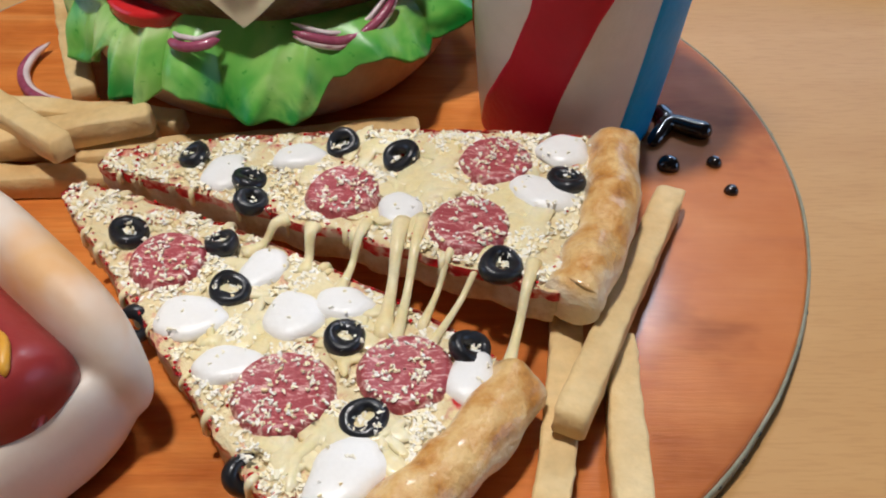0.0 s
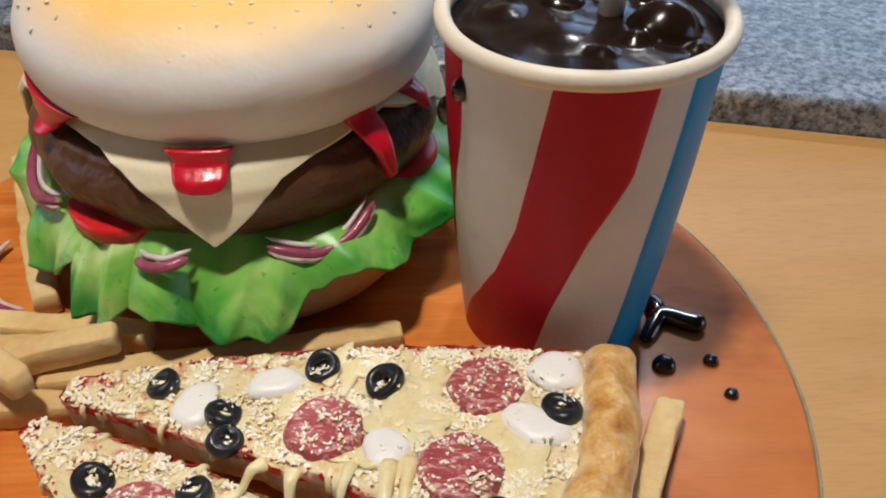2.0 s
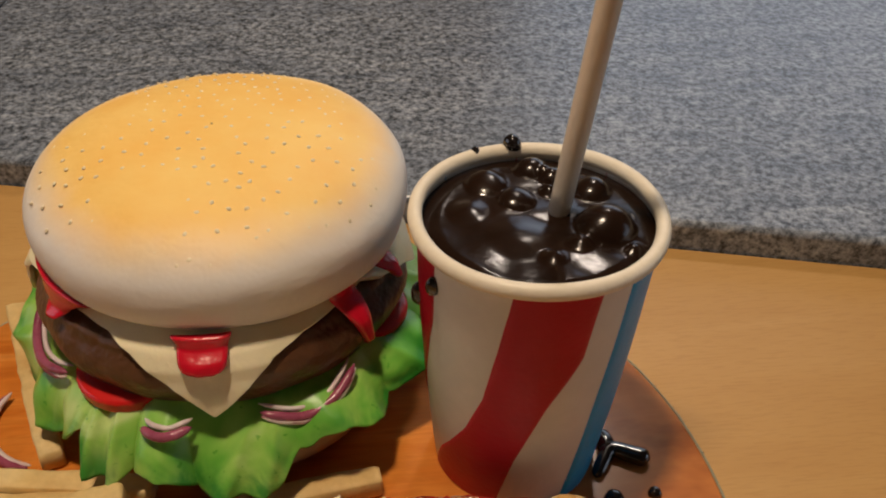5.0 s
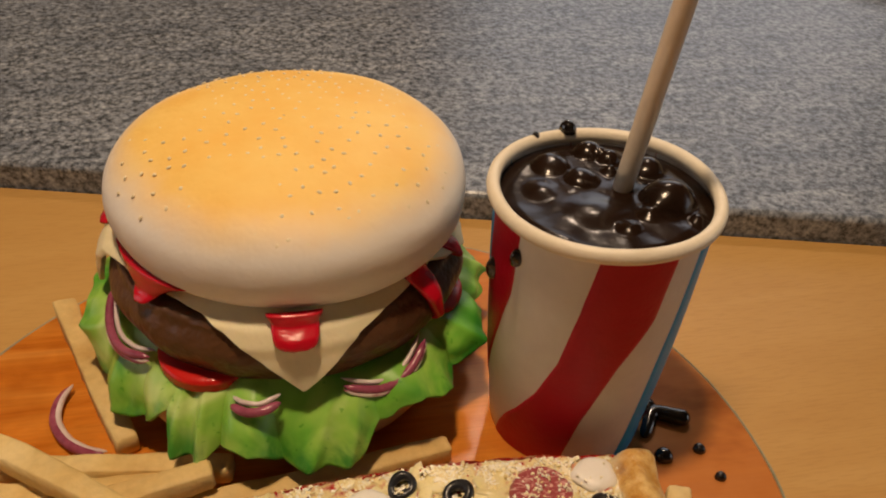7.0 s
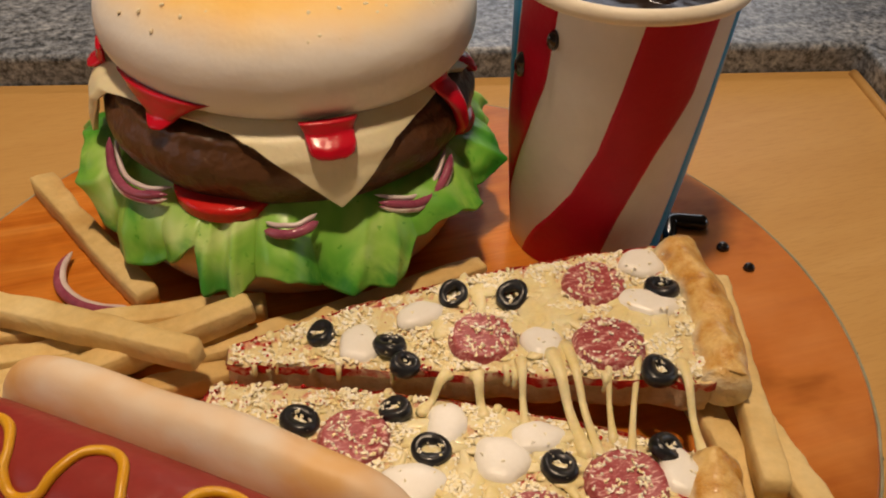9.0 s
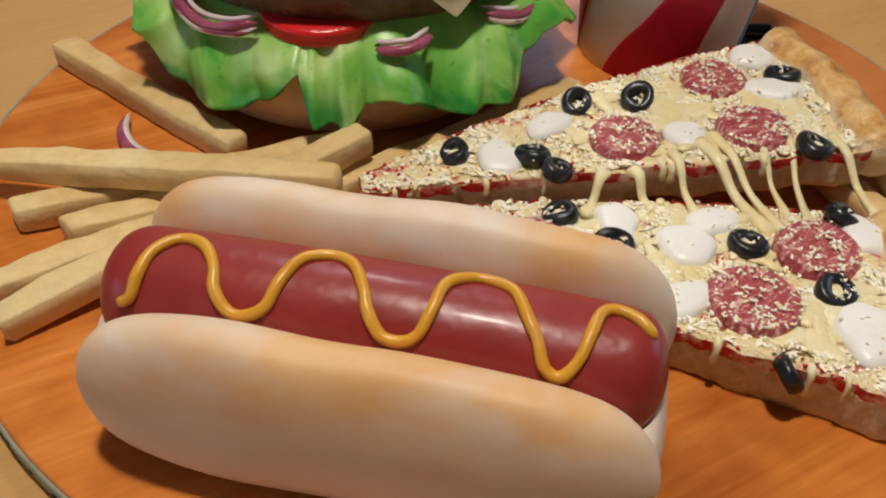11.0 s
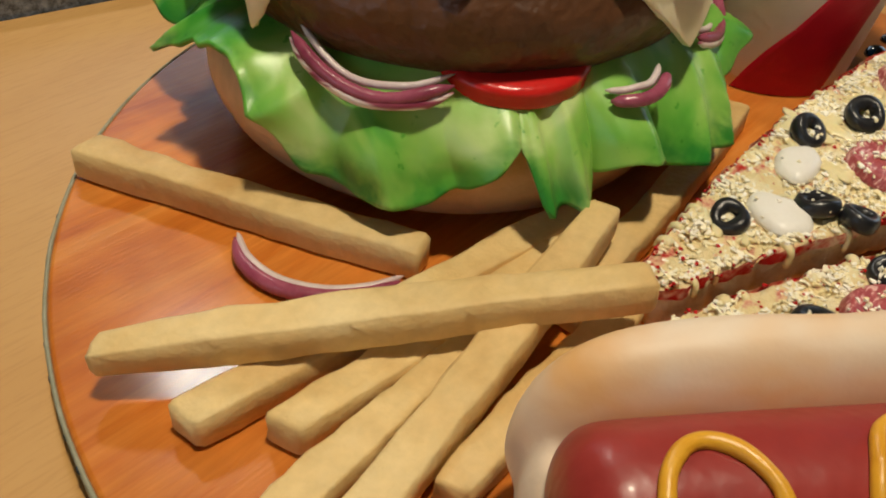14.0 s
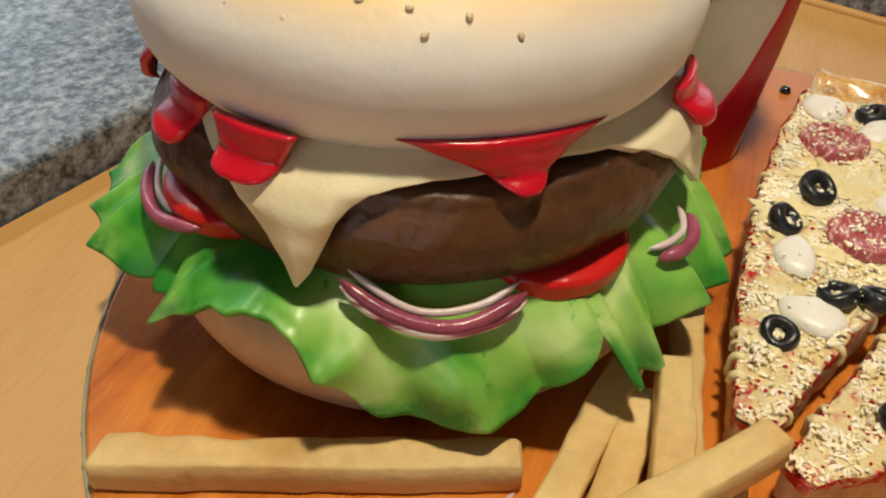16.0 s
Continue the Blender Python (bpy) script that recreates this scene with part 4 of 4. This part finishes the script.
pts = smooth_line([(0.119, 0.394, 0.002), (0.1205, 0.402, 0.003), (0.118, 0.411, 0.0022)], 12)
v, f = tube(pts, rounded_ends(12, 0.0052, 0.2), 12, 0.8)
tagged(new("syrup_puddle", recalc(mesh_of("syrup_puddle", v, f, M_DROP))), "short glossy black syrup run beside the cup", "sauce drop", "syrup drops on the board")


# ---- fries ----
def fry(p0, p1, w=0.0132, h=0.0132, seed=0, label="pale golden baked potato fry with square cut ends", thin=1.0):
    """p0 and p1: middle of the top face at both ends; thin: width left at p0."""
    a, b = Vector(p0), Vector(p1)
    d = (b - a).normalized()
    x = d.cross(Vector((0, 0, 1))).normalized()
    y = x.cross(d)
    n, verts, faces = 26, [], []
    section = [(-0.5, -0.06), (-0.43, -0.005), (-0.2, 0.0), (0.2, 0.0), (0.43, -0.005), (0.5, -0.06), (0.5, -0.5), (0.5, -0.94), (0.43, -1.0), (0, -1.0), (-0.43, -1.0), (-0.5, -0.94), (-0.5, -0.5)]
    m = len(section)
    bend = 0.0016 * math.sin(seed * 2.1)
    for i in range(n):
        s = i / (n - 1)
        end = min(i, n - 1 - i)
        k = ((0.80, 0.95)[end] if end < 2 else 1.0) * (thin + (1 - thin) * min(1.0, s / 0.22) ** 0.6)
        t = (0.0, 0.012)[i] if i < 2 else ((1.0, 0.988)[n - 1 - i] if n - 1 - i < 2 else s)
        o = a.lerp(b, t) + x * bend * math.sin(math.pi * s)
        for sx, sy in section:
            q = Vector((s * 9, sx * 1.4, sy * 1.4 + seed * 3.7))
            e1, e2 = noise.noise(q * 1.3), noise.noise(q * 4.0)
            skew = 0.0018 * math.sin(seed * 5.0) * (1 if i < 3 else 0) * (sx * 2)
            yy = (sy + 0.5) * k - 0.5
            verts.append(o + d * skew + x * (sx * w * k * (1 + 0.09 * e1 + 0.20 * noise.noise(Vector((s * 2.2, seed * 1.3, 2)))) + 0.0009 * e2) + y * (yy * h + (0.0013 * e1 + 0.0009 * e2) * (1 if sy > -0.9 else 0.2)))
    for i in range(n - 1):
        for k in range(m):
            l = (k + 1) % m
            faces.append((i * m + k, i * m + l, (i + 1) * m + l, (i + 1) * m + k))
    faces += [tuple(range(m))[::-1], tuple((n - 1) * m + k for k in range(m))]
    me = recalc(mesh_of("fry", verts, faces, M_FRY))
    ob = new("fry", me)
    return tagged(ob, label, "fry", "fries on the board")


FRIES = [
    ((-0.2507, 0.5500, 0.0146), (-0.1977, 0.4140, 0.0146)),
    ((-0.3120, 0.4470, 0.0225), (-0.1790, 0.3350, 0.0410)),
    ((-0.3050, 0.4120, 0.0138), (-0.1380, 0.3880, 0.0150)),
    ((-0.2870, 0.3890, 0.0138), (-0.1500, 0.3790, 0.0138)),
    ((-0.3270, 0.3660, 0.0138), (-0.2050, 0.3710, 0.0150)),
    ((-0.3220, 0.3450, 0.0142), (-0.1480, 0.3715, 0.0320)),
    ((-0.1850, 0.3600, 0.0138), (-0.0130, 0.3835, 0.0142)),
    ((-0.2680, 0.3395, 0.0136), (-0.1650, 0.3450, 0.0136)),
    ((0.1100, 0.3310, 0.0150), (0.0450, 0.1880, 0.0300)),
    ((0.0740, 0.2420, 0.0136), (0.0670, 0.1500, 0.0136)),
    ((0.0530, 0.2600, 0.0136), (0.0360, 0.1550, 0.0136)),
]
for k, (p, q) in enumerate(FRIES):
    over = (1, 5, 8)
    fry(p, q, *((0.0140, 0.0140) if k == 0 else (0.0132, 0.0132)), seed=k + 1, thin={1: 0.66, 4: 0.68, 9: 0.8}.get(k, 1.0), label="pale golden baked potato fry lying across other fries" if k in over else "pale golden baked potato fry lying on the board")

pts = smooth_line([(-0.2290, 0.4700, 0.0085), (-0.2385, 0.4720, 0.0050), (-0.2440, 0.4600, 0.0035), (-0.2440, 0.4440, 0.0032), (-0.2360, 0.4280, 0.0034), (-0.2240, 0.4170, 0.0045), (-0.2120, 0.4120, 0.0060)][1:], 30)
strip = thing("onion_strip", (-0.238, 0.445, 0), "curved purple and white onion strip lying on the board", "onion")
for k, (dx, dz, m) in enumerate(((0.0, 0.0, M_ONION_PURPLE), (0.0021, 0.0009, M_ONION_WHITE))):
    q = [p + Vector((dx, dx * 0.4, dz)) for p in pts]
    v, f = tube(q, rounded_ends(30, 0.0031 if k == 0 else 0.0022, 0.3), 10)
    part("onion_layer", recalc(mesh_of("onion_layer", v, f, m)), strip, ("purple onion skin", "white onion flesh")[k])


# ---- pizza slices ----
def pizza(tip, a, b, z_tip, z_end, deep, pepperoni, olives, cheeses, seed, label, bulge=0.0):
    """A slice with its point at tip and its crust from a to b; z_tip and z_end: heights of the top at the point and the crust."""
    tip, a, b = Vector((*tip, 0)), Vector((*a, 0)), Vector((*b, 0))
    rng = random.Random(seed)
    mid = (a + b) / 2
    axis = (mid - tip)
    length = axis.length
    axis.normalize()
    def top(x, y):
        k = (Vector((x, y, 0)) - tip).dot(axis) / length
        return z_tip + (z_end - z_tip) * k
    ob = thing("pizza_slice", (mid.x, mid.y, 0), label, "pizza slice")
    nu, nv = 120, 70
    def flat(s, t):
        p = tip.lerp(a, s).lerp(tip.lerp(b, s), t) + (a - b).normalized() * bulge * (1 - t) * math.sin(math.pi * min(1, s)) ** 0.8
        edge = 1 if t in (0.0, 1.0) else 0
        side = (b - a).normalized()
        w = 0.0026 * noise.noise(Vector((s * 14, t * 3, seed))) + 0.0012 * noise.noise(Vector((s * 50, t * 3, seed)))
        return p + (side * w if edge else Vector((0, 0, 0)))
    def upper(u, w):
        p = flat(0.07 + 0.93 * u, w)
        drop = 0.0016 if w in (0.0, 1.0) else 0.0
        return Vector((p.x, p.y, top(p.x, p.y) - drop + 0.0022 * noise.noise(Vector((p.x * 95, p.y * 95, seed))) + 0.0014 * noise.noise(Vector((p.x * 260, p.y * 260, seed)))))
    v1, f1 = grid(upper, nu, nv)
    part("sauce", recalc(mesh_of("sauce", v1, f1, M_SAUCED)), ob, "red tomato sauce and cream topping")
    # the sponge under it, closed, a little narrower at the foot
    rows = 7
    outline = [(0.07 + 0.93 * i / (nu - 1), 0.0) for i in range(nu)] + [(1.0, j / 11) for j in range(1, 12)] + [(0.07 + 0.93 * i / (nu - 1), 1.0) for i in range(nu - 2, -1, -1)]
    verts, faces, n = [], [], len(outline)
    centre = (tip + a + b) / 3
    for k in range(rows):
        d = k / (rows - 1)
        for s, t in outline:
            p = flat(s, t)
            z = top(p.x, p.y)
            foot = max(0.0006, z - deep)
            q = p + (centre - p).normalized() * (0.0012 * d + 0.0010 * noise.noise(Vector((p.x * 120, p.y * 120, d * 4 + seed))))
            verts.append((q.x, q.y, (z - 0.0022) + (foot - z + 0.0022) * d))
    for k in range(rows - 1):
        faces += [(k * n + i, k * n + (i + 1) % n, (k + 1) * n + (i + 1) % n, (k + 1) * n + i) for i in range(n)]
    faces += [tuple(range(n)), tuple((rows - 1) * n + i for i in range(n))[::-1]]
    part("base", recalc(mesh_of("base", verts, faces, M_SPONGE)), ob, "pale sponge base with red sauce at its edge")
    verts, faces = [], []
    for k in range(4):
        d = k / 3
        for s, t in outline:
            p = flat(s, t)
            z = top(p.x, p.y)
            deepness = 0.0048 + 0.0022 * noise.noise(Vector((p.x * 160, p.y * 160, seed + 9)))
            q = p - (centre - p).normalized() * (0.0005 + 0.0006 * noise.noise(Vector((p.x * 150, p.y * 150, d * 4 + seed))))
            verts.append((q.x, q.y, z + 0.0003 - (deepness + 0.0003) * d))
    for k in range(3):
        faces += [(k * n + i, k * n + (i + 1) % n, (k + 1) * n + (i + 1) % n, (k + 1) * n + i) for i in range(n)]
    part("sauce_edge", recalc(mesh_of("sauce_edge", verts, faces, M_EDGE)), ob, "red sauce along the cut edge")
    # crust
    side = (b - a).normalized()
    pa, pb = a + axis * 0.005, b + axis * 0.005
    pts, rad = [], []
    for i in range(34):
        s = i / 33
        p = pa.lerp(pb, s) + axis * (0.006 * math.sin(math.pi * s))
        z = top(p.x, p.y)
        pts.append(Vector((p.x, p.y, z - 0.004 + 0.0016 * noise.noise(Vector((s * 5, seed, 7))))))
        end = min(s, 1 - s) * 33
        rad.append(0.0128 * (0.95, 0.99)[int(end)] if end < 2 else 0.0128 * (0.96 + 0.14 * noise.noise(Vector((s * 7, seed, 1)))))
    v, f = tube(pts, rad, 24, 0.98)
    v = [p + Vector((0, 0, 1)) * 0.0024 * noise.noise(p * 95) + axis * 0.0018 * noise.noise(p * 80 + Vector((0, 7, 0))) + side * 0.0015 * noise.noise(p * 70 + Vector((5, 0, 0))) for p in v]
    v = [Vector((p.x, p.y, max(0.0006, p.z))) for p in v]
    part("crust", recalc(mesh_of("crust", v, f, M_CRUST)), ob, "golden brown glazed crust")
    def inside():
        while True:
            s, t = math.sqrt(rng.uniform(0.006, 1)), rng.random()
            if s < 1:
                return flat(s, 0.02 + 0.96 * t)
    # pats of melted cheese
    for k in range(80):
        s0 = math.sqrt(rng.uniform(0.03, 0.90))
        p = flat(s0, rng.uniform(0.12, 0.88))
        if any(math.hypot(p.x - x, p.y - y) < r * 1.25 for x, y, r in pepperoni):
            continue
        me = blob_mesh("melted_cheese", M_MELT, rng.uniform(0.003, 0.0105) * min(1, s0 + 0.15), rng.uniform(0.0012, 0.0026), seed * 100 + k, 0.62, 24, 5, 3.0)
        me.transform(Matrix.Translation((p.x, p.y, top(p.x, p.y) + rng.choice((-0.0003, 0.0007)))) @ Matrix.Rotation(rng.uniform(0, 6.28), 4, "Z") @ Matrix.Diagonal((rng.uniform(1, 1.9), 1, 1, 1)))
        part("melted_cheese", me, ob, "melted yellow cheese")
    for x, y, r in pepperoni:
        line = smooth_line([(0.0005, -0.001, 0), (r * 0.98, -0.001, 0), (r, 0.0022, 0), (r * 0.88, 0.0046, 0), (r * 0.6, 0.0040, 0), (0.0005, 0.0036, 0)], 18)
        v, f = lathe([(max(0.0004, p.x), p.y) for p in line], (x, y, top(x, y)), 40, 0.0012, seed + x * 90, 60)
        part("pepperoni_slice", recalc(mesh_of("pepperoni_slice", v, f, M_PEPPERONI)), ob, "red pepperoni slice with pale flecks")
    for x, y, r, tilt in olives:
        # a cut ring: flat faces, rounded skin, a hole of uneven width
        sect = [(0.40, -0.0022), (0.36, 0.0), (0.42, 0.0021), (0.70, 0.0025), (0.90, 0.0022), (1.0, 0.0006), (1.0, -0.0012), (0.90, -0.0026), (0.6, -0.0028)]
        verts, faces, m_ = [], [], len(sect)
        for i in range(30):
            q = 2 * math.pi * i / 30
            o = 1 + 0.06 * math.sin(2 * q + x * 400) + 0.03 * math.sin(3 * q + y * 300)
            for k_, z_ in sect:
                hole = 1 + (0.25 * math.sin(2 * q + y * 500) if k_ < 0.5 else 0)
                verts.append(Vector((r * 1.03 * o * k_ * hole * math.cos(q), r * 1.03 * o * k_ * hole * math.sin(q), z_ * 1.25 + 0.0004 * math.sin(2 * q + x * 300))))
        faces = [(i * m_ + k, ((i + 1) % 30) * m_ + k, ((i + 1) % 30) * m_ + (k + 1) % m_, i * m_ + (k + 1) % m_) for i in range(30) for k in range(m_)]
        m = Matrix.Translation((x, y, top(x, y) + (0.0020 + 0.35 * r * math.sin(radians(tilt)) if tilt < 40 else -0.0050))) @ Matrix.Rotation(rng.uniform(0, 6.28), 4, "Z") @ Matrix.Rotation(radians(tilt), 4, "X")
        me = recalc(mesh_of("olive_ring", [m @ p for p in verts], faces, M_OLIVE))
        part("olive_ring", me, ob, "black olive ring")
    for k, (x, y, r, stretch, turn) in enumerate(cheeses):
        me = blob_mesh("cheese_lump", M_MUSHROOM, r * 1.04, 0.0050, seed * 50 + k, 0.14, 34, 9, 2.0, 0.5)
        me.transform(Matrix.Translation((x, y, top(x, y) - 0.0004)) @ Matrix.Rotation(radians(turn), 4, "Z") @ Matrix.Diagonal((stretch, 1, 1, 1)))
        part("cheese_lump", me, ob, "white soft cheese lump")
    # grated cheese, thinner over the pepperoni and olives, thick in tufts
    verts, faces = [], []
    cover = [(x, y, r, 0.26) for x, y, r in pepperoni] + [(x, y, r * 0.95, 0.16) for x, y, r, _ in olives] + [(x, y, r * 0.38, 0.9) for x, y, r, _ in olives] + [(x, y, r * 1.25, 0.02) for x, y, r, _, _ in cheeses]
    for k in range(8000):
        p = inside()
        tuft = noise.noise(Vector((p.x * 75, p.y * 75, seed)))
        h = rng.uniform(0.0, 0.0010) + 0.0028 * max(0.0, tuft)
        keep = 0.66 + 1.9 * tuft
        for x, y, r, chance in cover:
            if (p.x - x) ** 2 + (p.y - y) ** 2 < r * r:
                keep, h = chance * (1 + 2.4 * noise.noise(Vector((p.x * 150, p.y * 150, seed + 2)))), (0.0048 if chance < 0.9 else 0.003)
        if rng.random() > keep:
            continue
        l, w = rng.uniform(0.0008, 0.0022) * rng.choice((1.0, 1.0, 1.7)), rng.uniform(0.00035, 0.0009)
        if h > 0.0045:
            l, w = l * 0.75, w * 0.75
        m = Matrix.Translation((p.x, p.y, top(p.x, p.y) + h)) @ Euler((rng.gauss(0, 0.22), rng.gauss(0, 0.18), rng.uniform(0, 6.28))).to_matrix().to_4x4()
        bend = rng.uniform(-0.0009, 0.0009)
        o = len(verts)
        for i, (xx, k2) in enumerate(((-0.5, rng.uniform(0.5, 1.1)), (0.0, rng.uniform(0.8, 1.3)), (0.5, rng.uniform(0.4, 1.0)))):
            for yy, zz in ((-1, -1), (1, -1), (1, 1), (-1, 1)):
                verts.append(m @ Vector((xx * l + rng.uniform(-1, 1) * 0.0004, yy * w * k2 + bend * (1 - abs(2 * xx)), zz * 0.00040 * k2 + rng.uniform(-1, 1) * 0.00015)))
        for i in range(2):
            for q in range(4):
                faces.append((o + i * 4 + q, o + i * 4 + (q + 1) % 4, o + i * 4 + 4 + (q + 1) % 4, o + i * 4 + 4 + q))
        faces += [(o + 3, o + 2, o + 1, o), (o + 8, o + 9, o + 10, o + 11)]
    tagged(part("grated_cheese", recalc(mesh_of("grated_cheese", verts, faces, M_SHRED, False)), ob, "loose grated cheese shreds"), kind="stuff")
    # crumbs of red sauce, most of them along the cut edges
    verts, faces = [], []
    for k in range(420):
        t = rng.choice((0.0, 1.0)) if k < 300 else rng.random()
        t = abs(t - abs(rng.gauss(0, 0.025)))
        p = flat(rng.uniform(0.08, 0.995), min(1.0, t))
        o, z, q = len(verts), top(p.x, p.y) + rng.uniform(-0.0026 if k < 300 else 0.0004, 0.0014), rng.uniform(0.0005, 0.0013)
        verts += [p + Vector((rng.uniform(0.5, 1.2) * q * math.cos(i * 1.57), rng.uniform(0.5, 1.2) * q * math.sin(i * 1.57), z)) for i in range(4)] + [p + Vector((0, 0, z + q * 0.8)), p + Vector((0, 0, z - q * 0.8))]
        faces += [(o + i, o + (i + 1) % 4, o + 4) for i in range(4)] + [(o + (i + 1) % 4, o + i, o + 5) for i in range(4)]
    tagged(part("red_sauce", recalc(mesh_of("red_sauce", verts, faces, M_SAUCE_RED)), ob, "crumbs of bright red sauce"), kind="stuff")
    # little drips of cheese over the cut edges
    for edge in (0.0, 1.0):
        for k in range(9):
            s = rng.uniform(0.12, 0.97)
            p = flat(s, edge)
            out = (p - centre)
            out = (out - axis * out.dot(axis)).normalized()
            z = top(p.x, p.y)
            l = min(z - 0.002, rng.uniform(0.003, 0.012))
            pts = smooth_line([p - out * 0.004 + Vector((0, 0, z + 0.0006)), p + out * 0.0006 + Vector((0, 0, z - 0.001)), p + out * 0.0010 + Vector((0, 0, z - l))], 10)
            fat = rng.uniform(0.0009, 0.0022)
            v, f = tube(pts, [fat * q for q in (0.8, 1, 1.1, 1.1, 1, 0.9, 0.85, 0.9, 1.0, 0.5)], 8, 1.0, axis)
            part("cheese_drip", recalc(mesh_of("cheese_drip", v, f, M_MELT)), ob, "drip of melted cheese")
    return ob, top


slice_a, top_a = pizza((-0.182, 0.344), (0.074, 0.337), (0.045, 0.240), 0.0215, 0.0380, 0.0185,
      [(-0.045, 0.306, 0.0162), (0.024, 0.322, 0.0162), (0.011, 0.280, 0.0170)],
      [(-0.020, 0.328, 0.0084, 25), (-0.089, 0.317, 0.0080, 15), (-0.119, 0.337, 0.0072, 25), (-0.048, 0.340, 0.0076, 30), (0.054, 0.305, 0.0084, 10), (0.023, 0.254, 0.0090, 15), (-0.086, 0.302, 0.0074, 18)],
      [(-0.019, 0.293, 0.0095, 1.15, 80), (0.055, 0.328, 0.0105, 1.2, 10), (-0.068, 0.334, 0.0085, 1.5, 0), (-0.102, 0.325, 0.0105, 1.2, 60), (0.043, 0.299, 0.0105, 1.4, -30)],
      3, "pizza slice with pepperoni, olives and cheese, crust raised on fries", 0.0135)
slice_b, top_b = pizza((-0.191, 0.335), (0.026, 0.214), (-0.046, 0.135), 0.0180, 0.0240, 0.0225,
      [(-0.119, 0.274, 0.0160), (-0.060, 0.202, 0.0188), (-0.015, 0.211, 0.0175)],
      [(-0.140, 0.291, 0.0088, 10), (-0.097, 0.283, 0.0076, 20), (-0.089, 0.255, 0.0085, 12), (-0.039, 0.228, 0.0085, 8), (-0.029, 0.189, 0.0086, 8), (-0.128, 0.243, 0.0078, 50), (0.010, 0.221, 0.0080, 30), (-0.070, 0.171, 0.0084, 50)],
      [(-0.077, 0.268, 0.0098, 1.25, 70), (-0.103, 0.241, 0.0120, 1.2, 10), (-0.061, 0.241, 0.0115, 1.2, 80), (-0.083, 0.216, 0.0090, 1.6, 10), (0.010, 0.209, 0.0095, 1.3, 80), (-0.034, 0.168, 0.0125, 1.3, 40), (-0.041, 0.247, 0.0090, 1.4, 0)],
      5, "pizza slice with pepperoni, olives and cheese lying on the board", 0.0125)

# melted strings between the slices
for k, (x0, y0, x1, y1, r) in enumerate([(-0.035, 0.280, -0.043, 0.256, 0.0019), (-0.019, 0.275, -0.024, 0.234, 0.0027), (-0.011, 0.275, -0.019, 0.228, 0.0021), (0.003, 0.266, -0.008, 0.237, 0.0015),
                                          (0.018, 0.265, -0.005, 0.225, 0.0016), (0.034, 0.248, 0.024, 0.212, 0.0021), (-0.072, 0.288, -0.085, 0.279, 0.0022), (-0.057, 0.281, -0.059, 0.267, 0.0024)]):
    z0, z1 = top_a(x0, y0) + 0.001, top_b(x1, y1) + 0.0008
    p0, p1 = Vector((x0, y0, z0)), Vector((x1, y1, z1))
    pts = smooth_line([p0 + (p0 - p1) * 0.25 * Vector((1, 1, 0)).length / 1.4 * Vector((1, 1, 0)).normalized().length - Vector((0, 0, (p0 - p1).z * 0.25)), p0.lerp(p1, 0.12) + Vector((0, 0, 0.0016)), p0.lerp(p1, 0.5) + Vector((0, 0, -0.0030)), p1 + Vector((0, 0, 0.0004)), p1 + (p1 - p0) * Vector((1, 1, 0)).length * 0.1], 26)
    prof = [1.35, 1.3, 1.2, 1.1, 1.0, 0.95, 0.9, 0.85, 0.8, 0.75, 0.72, 0.7, 0.7, 0.72, 0.75, 0.8, 0.9, 1.0, 1.15, 1.25, 1.2, 1.1, 1.0, 0.9, 0.7, 0.4]
    v, f = tube(pts, [1.25 * r * q for q in prof], 10, 0.75)
    part("cheese_string", recalc(mesh_of("cheese_string", v, f, M_MELT)), slice_a, "stretched string of melted cheese")

# ---- small repeated pieces ----
seed_me = blob_mesh("sesame_seed", M_SEED, 1.0, 0.7, 3, 0.05, 10, 4)
rng = random.Random(8)
placed = []
while len(placed) < 270:
    best, far = None, -1.0
    for _ in range(9):
        r, a = 0.0985 * math.sqrt(rng.random()), rng.uniform(0, 2 * math.pi)
        x, y = r * math.cos(a), r * math.sin(a)
        d = min([math.hypot(x - p, y - q) for p, q in placed], default=1.0) * (1.0 + 3.0 * max(0.0, y))
        if d > far:
            best, far = (x, y), d
    placed.append(best)
for x, y in placed:
    r = math.hypot(x, y)
    slope = (TOP_H(r + 0.002) - TOP_H(max(0, r - 0.002))) / 0.004
    n = Vector((-slope * x / max(r, 1e-4), -slope * y / max(r, 1e-4), 1)).normalized()
    ob = new("sesame_seed", seed_me)
    ob.matrix_basis = Matrix.Translation((TOP.x + x, TOP.y + y, TOP_H(r) - 0.0003)) @ n.to_track_quat("Z", "Y").to_matrix().to_4x4() @ pose(0, 0, 0, 0, 0, rng.uniform(0, 360)) @ Matrix.Diagonal((0.0014, 0.0011, 0.0010, 1))
    under(ob, top_bun)

dot_me = blob_mesh("dot", M_DOT, 0.0014, 0.0006, 2, 0.15, 8, 3)
for i in range(96):
    a = 2 * math.pi * (i + rng.uniform(-0.25, 0.25)) / 96
    ob = new("dot", dot_me)
    ob.matrix_basis = Matrix.Translation(BC + Vector(((BR + 0.0007) * math.cos(a), (BR + 0.0007) * math.sin(a), rng.choice((-0.0022, -0.003, -0.0065))))) @ Matrix.Rotation(a, 4, "Z") @ Matrix.Rotation(radians(90), 4, "Y")
    under(ob, ribbon)
